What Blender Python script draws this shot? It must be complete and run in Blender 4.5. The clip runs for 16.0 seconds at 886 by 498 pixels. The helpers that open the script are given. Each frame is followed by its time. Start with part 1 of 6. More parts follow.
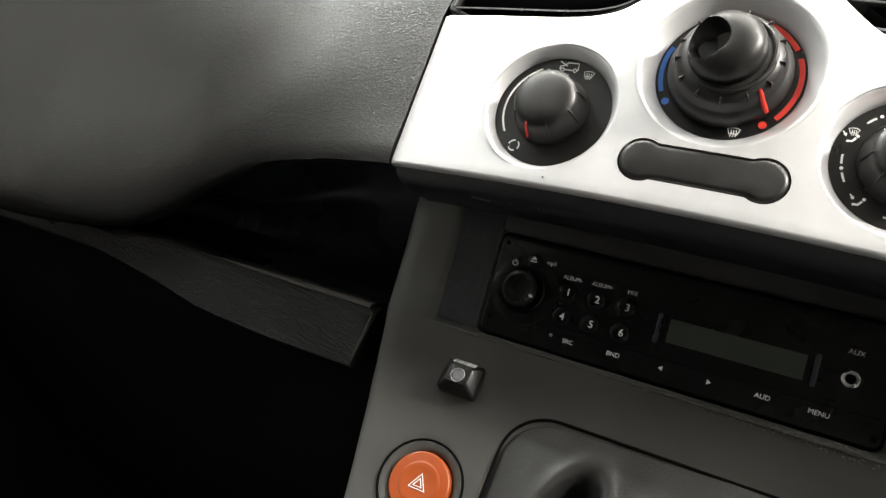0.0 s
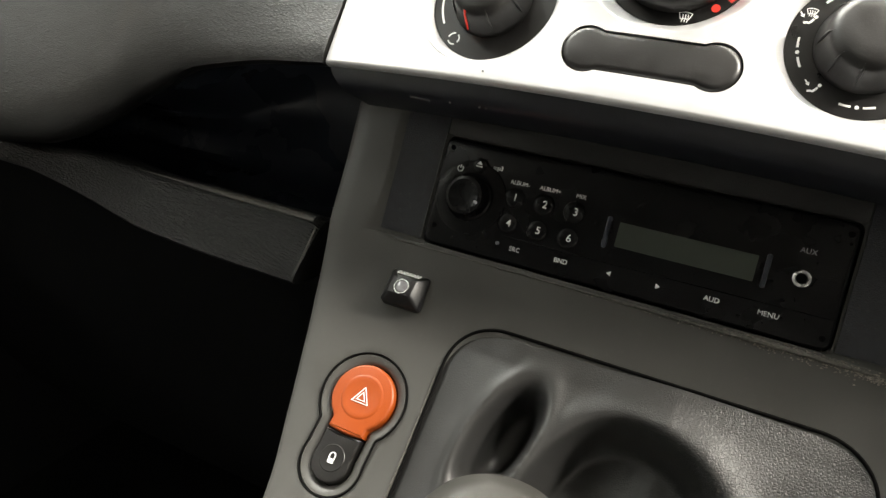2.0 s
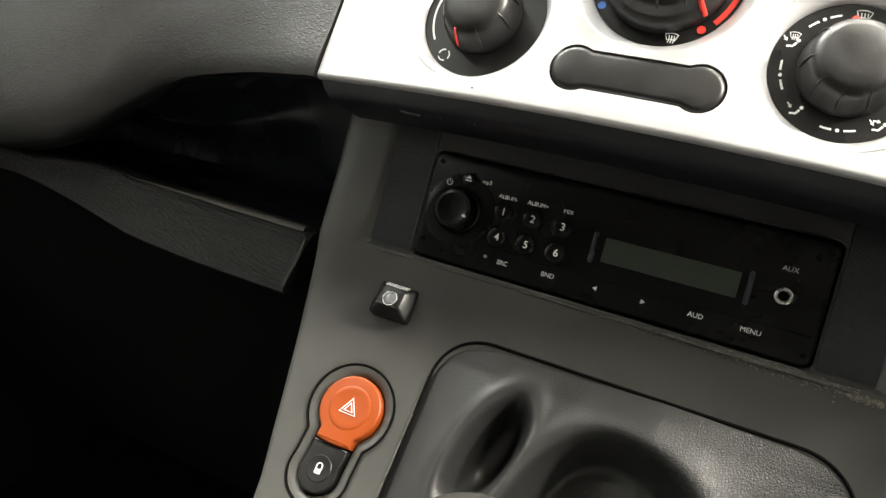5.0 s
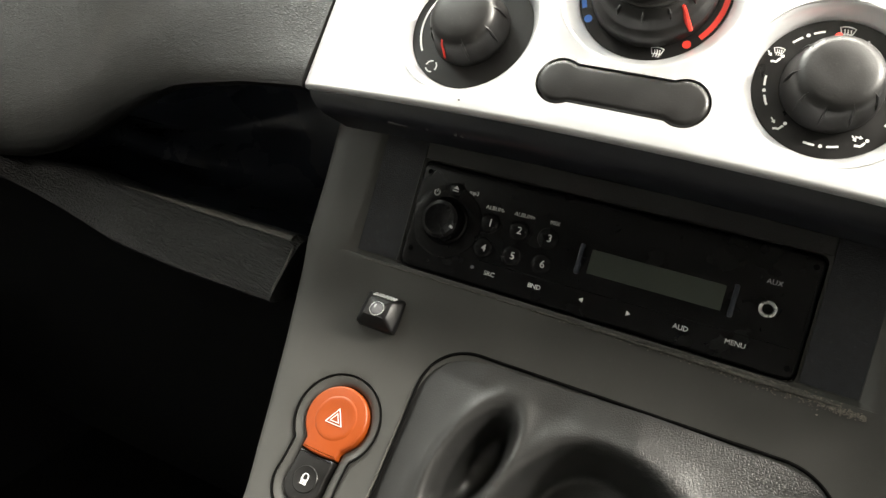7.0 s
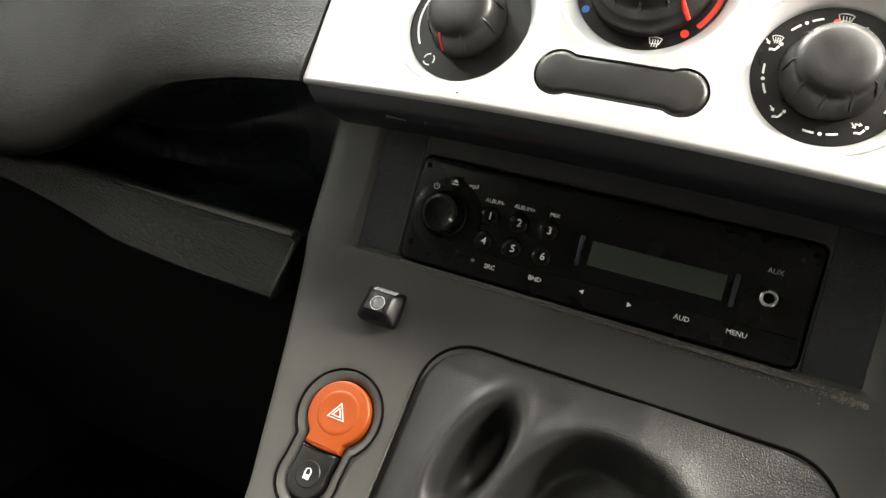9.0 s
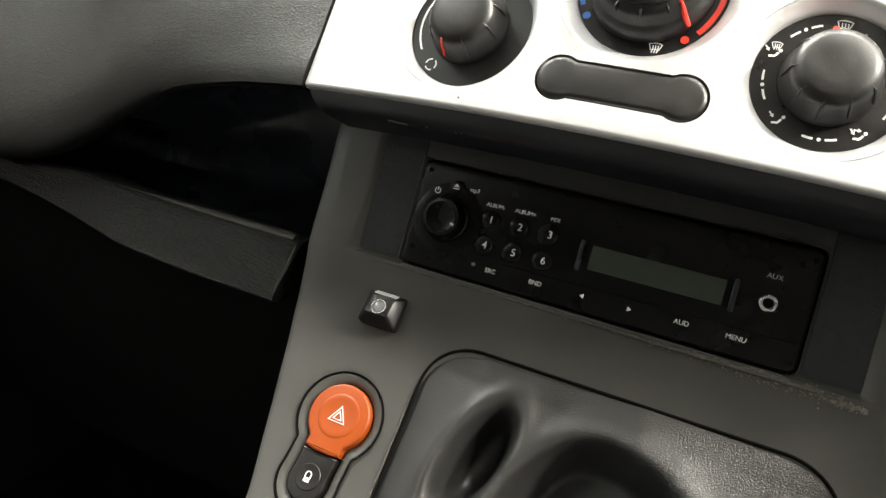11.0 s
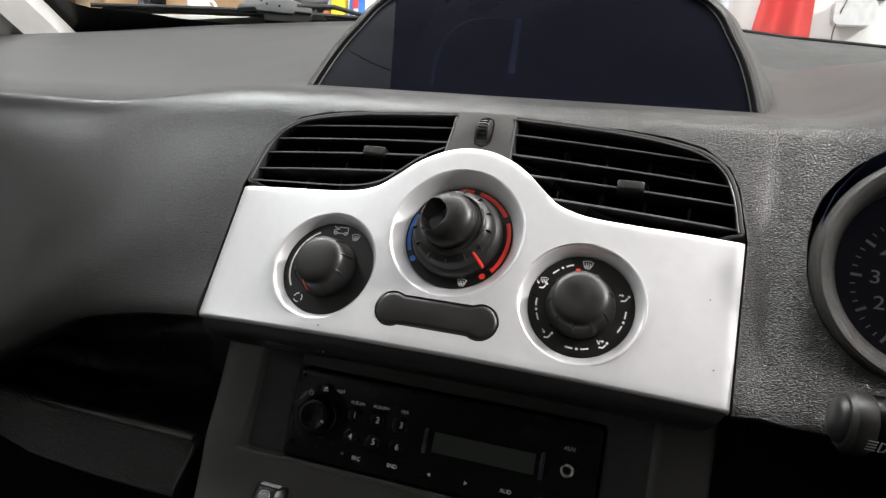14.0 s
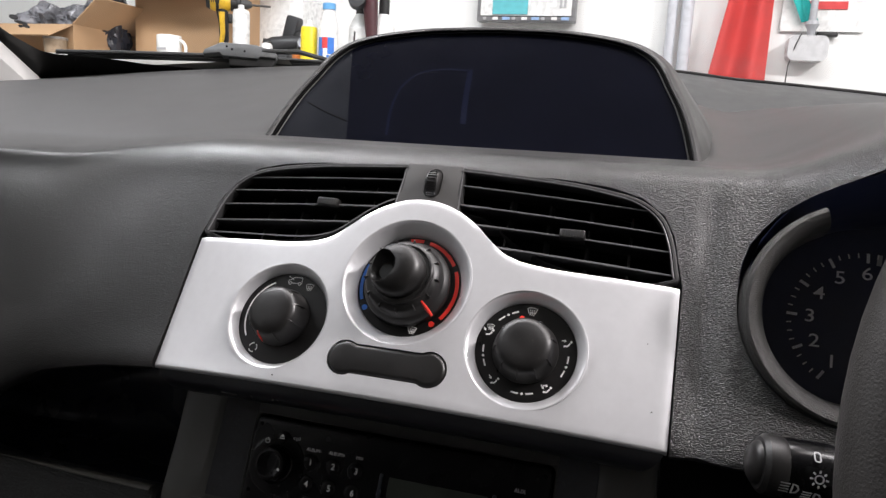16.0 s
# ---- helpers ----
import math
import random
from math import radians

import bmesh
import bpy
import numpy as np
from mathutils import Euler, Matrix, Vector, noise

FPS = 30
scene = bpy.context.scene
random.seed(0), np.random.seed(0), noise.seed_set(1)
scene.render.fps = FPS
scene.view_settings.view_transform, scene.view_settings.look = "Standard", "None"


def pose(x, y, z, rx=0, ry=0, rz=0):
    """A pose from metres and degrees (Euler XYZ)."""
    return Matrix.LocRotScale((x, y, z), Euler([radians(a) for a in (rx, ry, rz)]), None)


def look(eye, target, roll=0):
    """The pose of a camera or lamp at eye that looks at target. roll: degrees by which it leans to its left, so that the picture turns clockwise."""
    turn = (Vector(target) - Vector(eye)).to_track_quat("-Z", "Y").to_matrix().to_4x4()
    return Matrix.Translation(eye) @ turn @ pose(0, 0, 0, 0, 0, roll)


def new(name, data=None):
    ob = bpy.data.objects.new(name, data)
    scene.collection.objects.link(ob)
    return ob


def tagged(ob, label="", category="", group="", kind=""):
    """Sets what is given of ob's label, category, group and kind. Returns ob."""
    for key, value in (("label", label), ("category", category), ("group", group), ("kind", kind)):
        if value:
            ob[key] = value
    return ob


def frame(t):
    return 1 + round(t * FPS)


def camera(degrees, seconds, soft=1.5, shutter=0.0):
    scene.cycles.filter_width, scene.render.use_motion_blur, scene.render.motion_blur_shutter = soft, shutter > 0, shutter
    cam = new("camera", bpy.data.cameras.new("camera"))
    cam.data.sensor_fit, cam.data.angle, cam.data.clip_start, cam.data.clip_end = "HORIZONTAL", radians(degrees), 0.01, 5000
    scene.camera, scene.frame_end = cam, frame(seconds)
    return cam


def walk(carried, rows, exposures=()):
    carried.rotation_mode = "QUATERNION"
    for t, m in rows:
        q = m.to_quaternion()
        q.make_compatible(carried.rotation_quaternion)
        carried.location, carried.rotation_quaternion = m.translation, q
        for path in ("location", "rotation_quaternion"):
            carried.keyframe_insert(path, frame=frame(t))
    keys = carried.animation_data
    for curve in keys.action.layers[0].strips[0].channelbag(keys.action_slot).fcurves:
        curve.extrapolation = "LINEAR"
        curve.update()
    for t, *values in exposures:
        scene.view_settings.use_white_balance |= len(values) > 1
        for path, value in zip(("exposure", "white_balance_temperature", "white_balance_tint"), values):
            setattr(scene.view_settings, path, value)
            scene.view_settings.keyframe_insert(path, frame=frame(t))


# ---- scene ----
cam = camera(64.30, 16.0, soft=1.35)
PATH = [
    (0, (0.03609, -0.31975, 1.08151), (-0.38221, 0.52549, 0.74895), 5.228),
    (0.5, (0.03865, -0.30432, 1.06510), (-0.36211, 0.52602, 0.67788), 4.928),
    (1, (0.04606, -0.30003, 1.06408), (-0.34067, 0.52528, 0.65263), 4.566),
    (1.5, (0.04813, -0.30022, 1.06448), (-0.33021, 0.52655, 0.64816), 4.853),
    (2, (0.04908, -0.29963, 1.06470), (-0.32389, 0.52906, 0.64737), 5.028),
    (2.5, (0.05024, -0.29927, 1.06517), (-0.32192, 0.52820, 0.64470), 4.943),
    (3, (0.05026, -0.29936, 1.06447), (-0.32136, 0.52974, 0.64675), 5.086),
    (3.5, (0.05079, -0.29991, 1.06604), (-0.31753, 0.52981, 0.64663), 5.349),
    (4, (0.05090, -0.29998, 1.06728), (-0.31730, 0.53123, 0.65073), 5.402),
    (6.5, (0.05226, -0.29839, 1.07431), (-0.30877, 0.53904, 0.66398), 6.549),
    (7, (0.05282, -0.29716, 1.07496), (-0.30498, 0.54180, 0.66494), 6.291),
    (7.5, (0.05361, -0.29712, 1.07578), (-0.30529, 0.54122, 0.66544), 6.124),
    (8, (0.05500, -0.29658, 1.07337), (-0.30453, 0.54008, 0.66018), 5.758),
    (8.5, (0.05411, -0.29689, 1.07322), (-0.30544, 0.53959, 0.65969), 5.558),
    (11, (0.05460, -0.29869, 1.07315), (-0.30761, 0.54006, 0.66658), 5.760),
    (11.5, (0.07060, -0.31339, 1.08988), (-0.27318, 0.54902, 0.71831), 5.408),
    (12, (0.08838, -0.33060, 1.10391), (-0.22370, 0.56208, 0.77875), 4.607),
    (12.5, (0.10011, -0.34576, 1.11819), (-0.21648, 0.56489, 0.85271), 3.659),
    (13, (0.10399, -0.34947, 1.12129), (-0.21050, 0.56716, 0.87454), 3.429),
    (13.5, (0.10675, -0.35178, 1.12467), (-0.20200, 0.57023, 0.89106), 3.247),
    (14, (0.11216, -0.35300, 1.13615), (-0.19108, 0.57682, 0.92762), 3.759),
    (14.5, (0.11838, -0.35533, 1.14511), (-0.17360, 0.58536, 0.97236), 3.496),
    (15, (0.12202, -0.35653, 1.14476), (-0.16096, 0.58894, 0.98347), 3.340),
    (15.5, (0.12698, -0.35765, 1.14584), (-0.14895, 0.58996, 0.98491), 2.874),
    (16, (0.12898, -0.35953, 1.14942), (-0.14666, 0.58779, 0.98631), 3.146),
]
EXPOSURES = [(0.0, 0.35, 6700, 10), (0.5, 0.88, 6900, 9), (11.0, 0.92, 6900, 8), (11.5, 0.65, 6550, 9), (12.0, -0.05, 6350, 13), (12.5, -0.5, 6350, 14), (13.0, -0.5, 6350, 14), (13.5, -0.38, 6400, 13), (14.0, -0.28, 6400, 13), (14.5, -0.3, 6350, 17), (15.0, -0.42, 6350, 17), (16.0, -0.5, 6330, 18)]
walk(cam, [(t, look(eye, target, roll)) for t, eye, target, roll in PATH], EXPOSURES)

# ---- light: unseen workshop strip lights, added rear fills and a faint world ----
def area(name, eye, target, sx, sy, watts, colour):
    data = bpy.data.lights.new(name, "AREA")
    data.shape, data.size, data.size_y, data.energy, data.color = "RECTANGLE", sx, sy, watts, colour
    ob = new(name, data)
    ob.matrix_world = look(eye, target)
    return ob


world = bpy.data.worlds.new("world")
scene.world = world
world.use_nodes = True
bg = world.node_tree.nodes["Background"]
bg.inputs[0].default_value, bg.inputs[1].default_value = (0.9, 0.95, 1.0, 1), 0.08
area("strip_light_driver_side", (2.4, 0.08, 2.95), (2.4, 0.08, 0), 0.45, 0.3, 225, (1.0, 0.965, 0.91))
area("strip_light_driver_near", (1.1, 0.2, 2.95), (1.1, 0.2, 0), 0.5, 0.3, 40, (1.0, 0.965, 0.91))
area("strip_light_middle", (0.3, 0.7, 2.95), (0.3, 0.7, 0), 0.6, 0.4, 34, (1.0, 0.965, 0.91))
area("strip_light_passenger_near", (-0.7, 0.6, 2.95), (-0.7, 0.6, 0), 0.6, 0.4, 40, (1.0, 0.98, 0.95))
area("strip_light_passenger_side", (-1.6, 0.45, 2.95), (-1.6, 0.45, 0), 0.6, 0.5, 56, (0.97, 1.0, 0.97))
# Three fill lamps added to brighten the dash and the cluster.
area("fill_light_rear", (-3.6, -2.4, 2.95), (-0.25, 0.0, 1.03), 1.2, 0.35, 8, (0.95, 1.0, 0.98))
area("fill_light_driver_rear", (2.0, -0.7, 2.95), (0.25, 0.0, 1.03), 0.6, 0.4, 10, (1.0, 0.965, 0.91))
area("fill_light_passenger_rear", (-1.7, -0.5, 2.95), (-0.25, 0.0, 1.03), 0.8, 0.4, 9, (0.95, 1.0, 0.98))

# ---- materials ----
def nodes_of(name):
    m = bpy.data.materials.new(name)
    m.use_nodes = True
    nt = m.node_tree
    return m, nt, nt.nodes["Principled BSDF"]


def plain(name, colour, rough, metal=0.0, spread=0.12, scale=60.0, bump=0.0, bump_scale=900.0, stretch=(1, 1, 1),
          coat=0.0, spec=0.5, rough_spread=0.1, dust=0.0, cells=False, fade=None, turn=0.0, warp=0.0):
    """A surface with large mottling, fine grain, relief and some dust; fade: the relief is shallower at one end (x0, x1, least) and on the top."""
    m, nt, b = nodes_of(name)
    n, l = nt.nodes, nt.links
    co = n.new("ShaderNodeTexCoord")
    mp = n.new("ShaderNodeMapping")
    mp.vector_type = "TEXTURE"
    mp.inputs["Scale"].default_value = [1 / q for q in stretch]
    mp.inputs["Rotation"].default_value = (0, radians(turn), 0)
    l.new(co.outputs["Object"], mp.inputs["Vector"])
    big = n.new("ShaderNodeTexNoise")
    big.inputs["Scale"].default_value, big.inputs["Detail"].default_value = scale, 6
    l.new(co.outputs["Object"], big.inputs["Vector"])
    ramp = n.new("ShaderNodeMapRange")
    ramp.inputs[1].default_value, ramp.inputs[2].default_value = 0.3, 0.7
    ramp.inputs[3].default_value, ramp.inputs[4].default_value = 1 - spread, 1 + spread
    l.new(big.outputs[0], ramp.inputs[0])
    mul = n.new("ShaderNodeVectorMath")
    mul.operation = "SCALE"
    mul.inputs[0].default_value = colour[:3]
    l.new(ramp.outputs[0], mul.inputs["Scale"])
    last = mul.outputs[0]
    if dust:
        dn = n.new("ShaderNodeTexNoise")
        dn.inputs["Scale"].default_value, dn.inputs["Detail"].default_value = 420, 4
        l.new(co.outputs["Object"], dn.inputs["Vector"])
        dr = n.new("ShaderNodeMapRange")
        dr.inputs[1].default_value, dr.inputs[2].default_value = 0.62, 0.8
        dr.inputs[3].default_value, dr.inputs[4].default_value = 0, dust
        l.new(dn.outputs[0], dr.inputs[0])
        mix = n.new("ShaderNodeMix")
        mix.data_type = "RGBA"
        mix.inputs["B"].default_value = (0.3, 0.28, 0.25, 1)
        l.new(dr.outputs[0], mix.inputs["Factor"])
        l.new(last, mix.inputs["A"])
        last = mix.outputs["Result"]
    l.new(last, b.inputs["Base Color"])
    rr = n.new("ShaderNodeMapRange")
    rr.inputs[1].default_value, rr.inputs[2].default_value = 0.25, 0.75
    rr.inputs[3].default_value, rr.inputs[4].default_value = max(0.02, rough - rough_spread), min(1, rough + rough_spread)
    l.new(big.outputs[0], rr.inputs[0])
    last = rr.outputs[0]
    if fade:
        place = n.new("ShaderNodeSeparateXYZ")
        more = n.new("ShaderNodeMapRange")
        more.inputs[1].default_value, more.inputs[2].default_value = 0.075, 0.11
        more.inputs[3].default_value, more.inputs[4].default_value = 0.0, 0.15
        add_ = n.new("ShaderNodeMath")
        l.new(co.outputs["Object"], place.inputs[0])
        l.new(place.outputs["Y"], more.inputs[0])
        l.new(more.outputs[0], add_.inputs[0])
        l.new(last, add_.inputs[1])
        last = add_.outputs[0]
    l.new(last, b.inputs["Roughness"])
    b.inputs["Metallic"].default_value = metal
    b.inputs["Specular IOR Level"].default_value = spec
    b.inputs["Coat Weight"].default_value = coat
    b.inputs["Coat Roughness"].default_value = 0.08
    if bump:
        if cells:
            fine = n.new("ShaderNodeTexVoronoi")
            fine.feature = "DISTANCE_TO_EDGE"
            fine.inputs["Scale"].default_value = bump_scale
            wob = n.new("ShaderNodeTexNoise")
            wob.inputs["Scale"].default_value = bump_scale * 0.6
            add = n.new("ShaderNodeVectorMath")
            add.operation = "MULTIPLY_ADD"
            add.inputs[1].default_value = (1.2 / bump_scale,) * 3
            l.new(mp.outputs[0], wob.inputs["Vector"])
            l.new(wob.outputs["Color"], add.inputs[0])
            l.new(mp.outputs[0], add.inputs[2])
            l.new(add.outputs[0], fine.inputs["Vector"])
            cl = n.new("ShaderNodeMapRange")
            cl.inputs[1].default_value, cl.inputs[2].default_value = 0.0, 0.26
            cl.interpolation_type = "SMOOTHSTEP"
            l.new(fine.outputs["Distance"], cl.inputs[0])
            height = cl.outputs[0]
        else:
            fine = n.new("ShaderNodeTexNoise")
            fine.inputs["Scale"].default_value, fine.inputs["Detail"].default_value, fine.inputs["Roughness"].default_value = bump_scale, 3, 0.55
            fine.inputs["Distortion"].default_value = warp
            l.new(mp.outputs[0], fine.inputs["Vector"])
            height = fine.outputs[0]
        bp = n.new("ShaderNodeBump")
        bp.inputs["Strength"].default_value, bp.inputs["Distance"].default_value = 1.0, bump
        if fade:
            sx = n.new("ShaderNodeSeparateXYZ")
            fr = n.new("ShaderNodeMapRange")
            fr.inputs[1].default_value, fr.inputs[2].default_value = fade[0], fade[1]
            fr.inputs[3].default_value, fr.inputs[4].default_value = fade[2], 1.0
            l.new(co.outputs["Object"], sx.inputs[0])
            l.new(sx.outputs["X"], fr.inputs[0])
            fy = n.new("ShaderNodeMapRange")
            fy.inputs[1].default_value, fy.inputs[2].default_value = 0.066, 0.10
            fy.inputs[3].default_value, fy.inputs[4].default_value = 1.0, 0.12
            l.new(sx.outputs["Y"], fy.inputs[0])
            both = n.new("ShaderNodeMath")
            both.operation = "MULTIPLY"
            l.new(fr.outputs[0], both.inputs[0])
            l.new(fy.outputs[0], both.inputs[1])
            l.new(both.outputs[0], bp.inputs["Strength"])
        l.new(height, bp.inputs["Height"])
        l.new(bp.outputs[0], b.inputs["Normal"])
    return m


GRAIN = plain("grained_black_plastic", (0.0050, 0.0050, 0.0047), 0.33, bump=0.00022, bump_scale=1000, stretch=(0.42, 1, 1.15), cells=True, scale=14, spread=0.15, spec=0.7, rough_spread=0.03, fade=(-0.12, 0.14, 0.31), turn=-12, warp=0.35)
LEDGE = plain("grained_dark_ledge", (0.0065, 0.0065, 0.0064), 0.34, bump=0.0014, bump_scale=850, stretch=(0.26, 1, 1.1), scale=14, spec=0.36, turn=8, warp=0.4)
TOPPLATE = plain("hood_black_plastic", (0.020, 0.020, 0.0195), 0.48, bump=0.00012, bump_scale=1300, scale=25, spread=0.1, spec=0.4)
LINING = plain("smooth_black_lining", (0.022, 0.026, 0.036), 0.28, scale=20, spec=0.4)
# Pale tone holds dust and also the highlights on edges.
DUSTLIT = plain("dusty_highlight_plastic", (0.06, 0.057, 0.05), 0.5, scale=700, spread=0.6, bump=0.0003, bump_scale=1800, dust=0.5)
SATIN = plain("satin_charcoal_plastic", (0.049, 0.0484, 0.0450), 0.42, bump=0.00005, bump_scale=2200, scale=25, spread=0.1, dust=0.03)
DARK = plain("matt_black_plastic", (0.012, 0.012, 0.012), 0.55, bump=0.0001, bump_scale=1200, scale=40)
# Slat edges take their lit look from this paler tone.
VENT = plain("paler_black_plastic", (0.11, 0.11, 0.113), 0.36, bump=0.00003, bump_scale=2500, scale=60, dust=0.04)
TRIM = plain("grey_trim_plastic", (0.055, 0.054, 0.052), 0.55, bump=0.00005, bump_scale=2500, scale=50)
SILVER = plain("silver_paint", (0.69, 0.695, 0.71), 0.34, metal=0.5, scale=180, spread=0.02, bump=0.00001, bump_scale=6000, coat=0.25, rough_spread=0.04)
GLOSS = plain("gloss_black_plastic", (0.003, 0.003, 0.0034), 0.25, scale=60, spec=0.2, rough_spread=0.06, dust=0.02)
KNOB = plain("soft_black_knob", (0.0070, 0.0065, 0.0062), 0.42, bump=0.00004, bump_scale=1500, scale=80, dust=0.06)
PLATE = plain("dial_plate_black", (0.006, 0.0056, 0.0056), 0.32, scale=90, rough_spread=0.05, dust=0.02)
PRINT = plain("white_print", (0.75, 0.75, 0.74), 0.5, spread=0.04)
BRIGHT = plain("bright_white_print", (0.93, 0.93, 0.95), 0.45, spread=0.03)
DIMPRINT = plain("grey_print", (0.42, 0.42, 0.43), 0.5, spread=0.05)
RED = plain("red_print", (0.75, 0.035, 0.02), 0.45, spread=0.06)
BLUE = plain("blue_print", (0.03, 0.14, 0.5), 0.45, spread=0.06)
ORANGE = plain("orange_red_button", (0.25, 0.044, 0.005), 0.4, spread=0.04, scale=120, bump=0.00003, bump_scale=1800, rough_spread=0.05)
LEATHER = plain("black_leatherette", (0.023, 0.023, 0.0225), 0.38, bump=0.00009, bump_scale=820, fade=(-0.01, 0.06, 0.25), cells=True, scale=30, spread=0.12, rough_spread=0.05, dust=0.02)
LCD = plain("lcd_grey_green", (0.028, 0.036, 0.027), 0.45, scale=40, spread=0.05)
CHROME = plain("worn_metal", (0.5, 0.5, 0.5), 0.28, metal=0.9, scale=300)
LENS = plain("clear_led_lens", (0.13, 0.13, 0.14), 0.12, scale=500, spread=0.3, coat=0.5)
SCREEN = plain("dark_screen", (0.0028, 0.0032, 0.0065), 0.10, scale=20, spec=0.07, rough_spread=0.03)
PALELENS = plain("paler_reflecting_end", (0.0075, 0.0085, 0.012), 0.16, scale=20, spec=0.15, rough_spread=0.03)
GLEAM = plain("faint_reflection_tone", (0.0046, 0.0058, 0.0140), 0.12, scale=30, spec=0.07)
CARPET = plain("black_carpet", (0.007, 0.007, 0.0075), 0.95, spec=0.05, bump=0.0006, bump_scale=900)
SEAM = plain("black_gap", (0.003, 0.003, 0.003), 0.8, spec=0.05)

# ---- building helpers ----
def link(name, mesh, material, parent=None, label="", smooth=True):
    ob = new(name, mesh)
    if material:
        mesh.materials.clear()
        mesh.materials.append(material)
    if smooth:
        mesh.polygons.foreach_set("use_smooth", [True] * len(mesh.polygons))
        mesh.set_sharp_from_angle(angle=radians(38))
    if parent:
        ob.parent = parent
        if parent.type == "EMPTY":
            ob.matrix_parent_inverse = parent.matrix_basis.inverted()
    return tagged(ob, label)


def part(name, bm, material, parent=None, label="", smooth=True):
    mesh = bpy.data.meshes.new(name)
    bmesh.ops.recalc_face_normals(bm, faces=bm.faces)
    bm.to_mesh(mesh)
    bm.free()
    return link(name, mesh, material, parent, label, smooth)


def thing(name, place, label, category, group="", kind=""):
    e = new(name)
    e.empty_display_size = 0.02
    e.matrix_basis = Matrix.Translation(place)
    return tagged(e, label, category, group, kind)


def axes(origin, normal, xdir=(1, 0, 0)):
    """A frame whose z is the normal and whose x lies along xdir."""
    z = Vector(normal).normalized()
    x = Vector(xdir)
    x = (x - z * x.dot(z)).normalized()
    y = z.cross(x)
    m = Matrix.Identity(4)
    for i, v in enumerate((x, y, z)):
        m[0][i], m[1][i], m[2][i] = v
    m.translation = Vector(origin)
    return m


def sheet(bm, rows, closed=False):
    """Quads between rows of points."""
    vs = [[bm.verts.new(p) for p in row] for row in rows]
    for a, b in zip(vs, vs[1:]):
        n = len(a)
        for i in range(n if closed else n - 1):
            j = (i + 1) % n
            bm.faces.new((a[i], a[j], b[j], b[i]))
    return vs


def slab(rows, thick):
    """A closed shell: the rows and the same rows set back along their normals."""
    g = np.array([[tuple(p) for p in r] for r in rows])
    du, dv = np.gradient(g, axis=1), np.gradient(g, axis=0)
    nn = np.cross(du, dv)
    nn /= np.maximum(np.linalg.norm(nn, axis=2, keepdims=True), 1e-9)
    back = g - nn * thick
    bm = bmesh.new()
    a, b = sheet(bm, g.tolist()), sheet(bm, back.tolist())
    R, C = len(a), len(a[0])
    for i in range(C - 1):
        for r in (0, R - 1):
            bm.faces.new((a[r][i], a[r][i + 1], b[r][i + 1], b[r][i]))
    for r in range(R - 1):
        for c in (0, C - 1):
            bm.faces.new((a[r][c], a[r + 1][c], b[r + 1][c], b[r][c]))
    return bm


def lathe(profile, m=Matrix.Identity(4), n=56, bm=None):
    """Turned about z: profile of (radius, height)."""
    bm = bm or bmesh.new()
    rings = []
    for r, h in profile:
        if r < 1e-6:
            rings.append([bm.verts.new(m @ Vector((0, 0, h)))])
        else:
            rings.append([bm.verts.new(m @ Vector((r * math.cos(k * math.tau / n), r * math.sin(k * math.tau / n), h))) for k in range(n)])
    for a, b in zip(rings, rings[1:]):
        for i in range(n):
            j = (i + 1) % n
            if len(a) == 1 and len(b) > 1:
                bm.faces.new((a[0], b[i], b[j]))
            elif len(b) == 1 and len(a) > 1:
                bm.faces.new((a[i], a[j], b[0]))
            elif len(a) > 1:
                bm.faces.new((a[i], a[j], b[j], b[i]))
    return bm


def prism(points, h0, h1, m=Matrix.Identity(4), bm=None, bevel=0.0, segments=3):
    """A flat outline in x, y raised from h0 to h1, its upper rim rounded."""
    bm = bm or bmesh.new()
    n = len(points)
    low = [bm.verts.new(m @ Vector((x, y, h0))) for x, y in points]
    rims = [low]
    if bevel:
        cx, cy = sum(p[0] for p in points) / n, sum(p[1] for p in points) / n
        P = np.array(points)
        nxt, prv = np.roll(P, -1, 0), np.roll(P, 1, 0)
        t = nxt - prv
        t /= np.maximum(np.linalg.norm(t, axis=1, keepdims=True), 1e-9)
        area2 = np.sum(P[:, 0] * nxt[:, 1] - nxt[:, 0] * P[:, 1])
        inward = np.c_[-t[:, 1], t[:, 0]] * (1 if area2 > 0 else -1)
        for k in range(segments + 1):
            a = k / segments * math.pi / 2
            off, h = bevel * (1 - math.cos(a)), h1 - bevel + bevel * math.sin(a)
            rims.append([bm.verts.new(m @ Vector((p[0] + d[0] * off, p[1] + d[1] * off, h))) for p, d in zip(points, inward)])
    else:
        rims.append([bm.verts.new(m @ Vector((x, y, h1))) for x, y in points])
    for a, b in zip(rims, rims[1:]):
        for i in range(n):
            j = (i + 1) % n
            bm.faces.new((a[i], a[j], b[j], b[i]))
    bm.faces.new(rims[-1])
    bm.faces.new(low[::-1])
    return bm


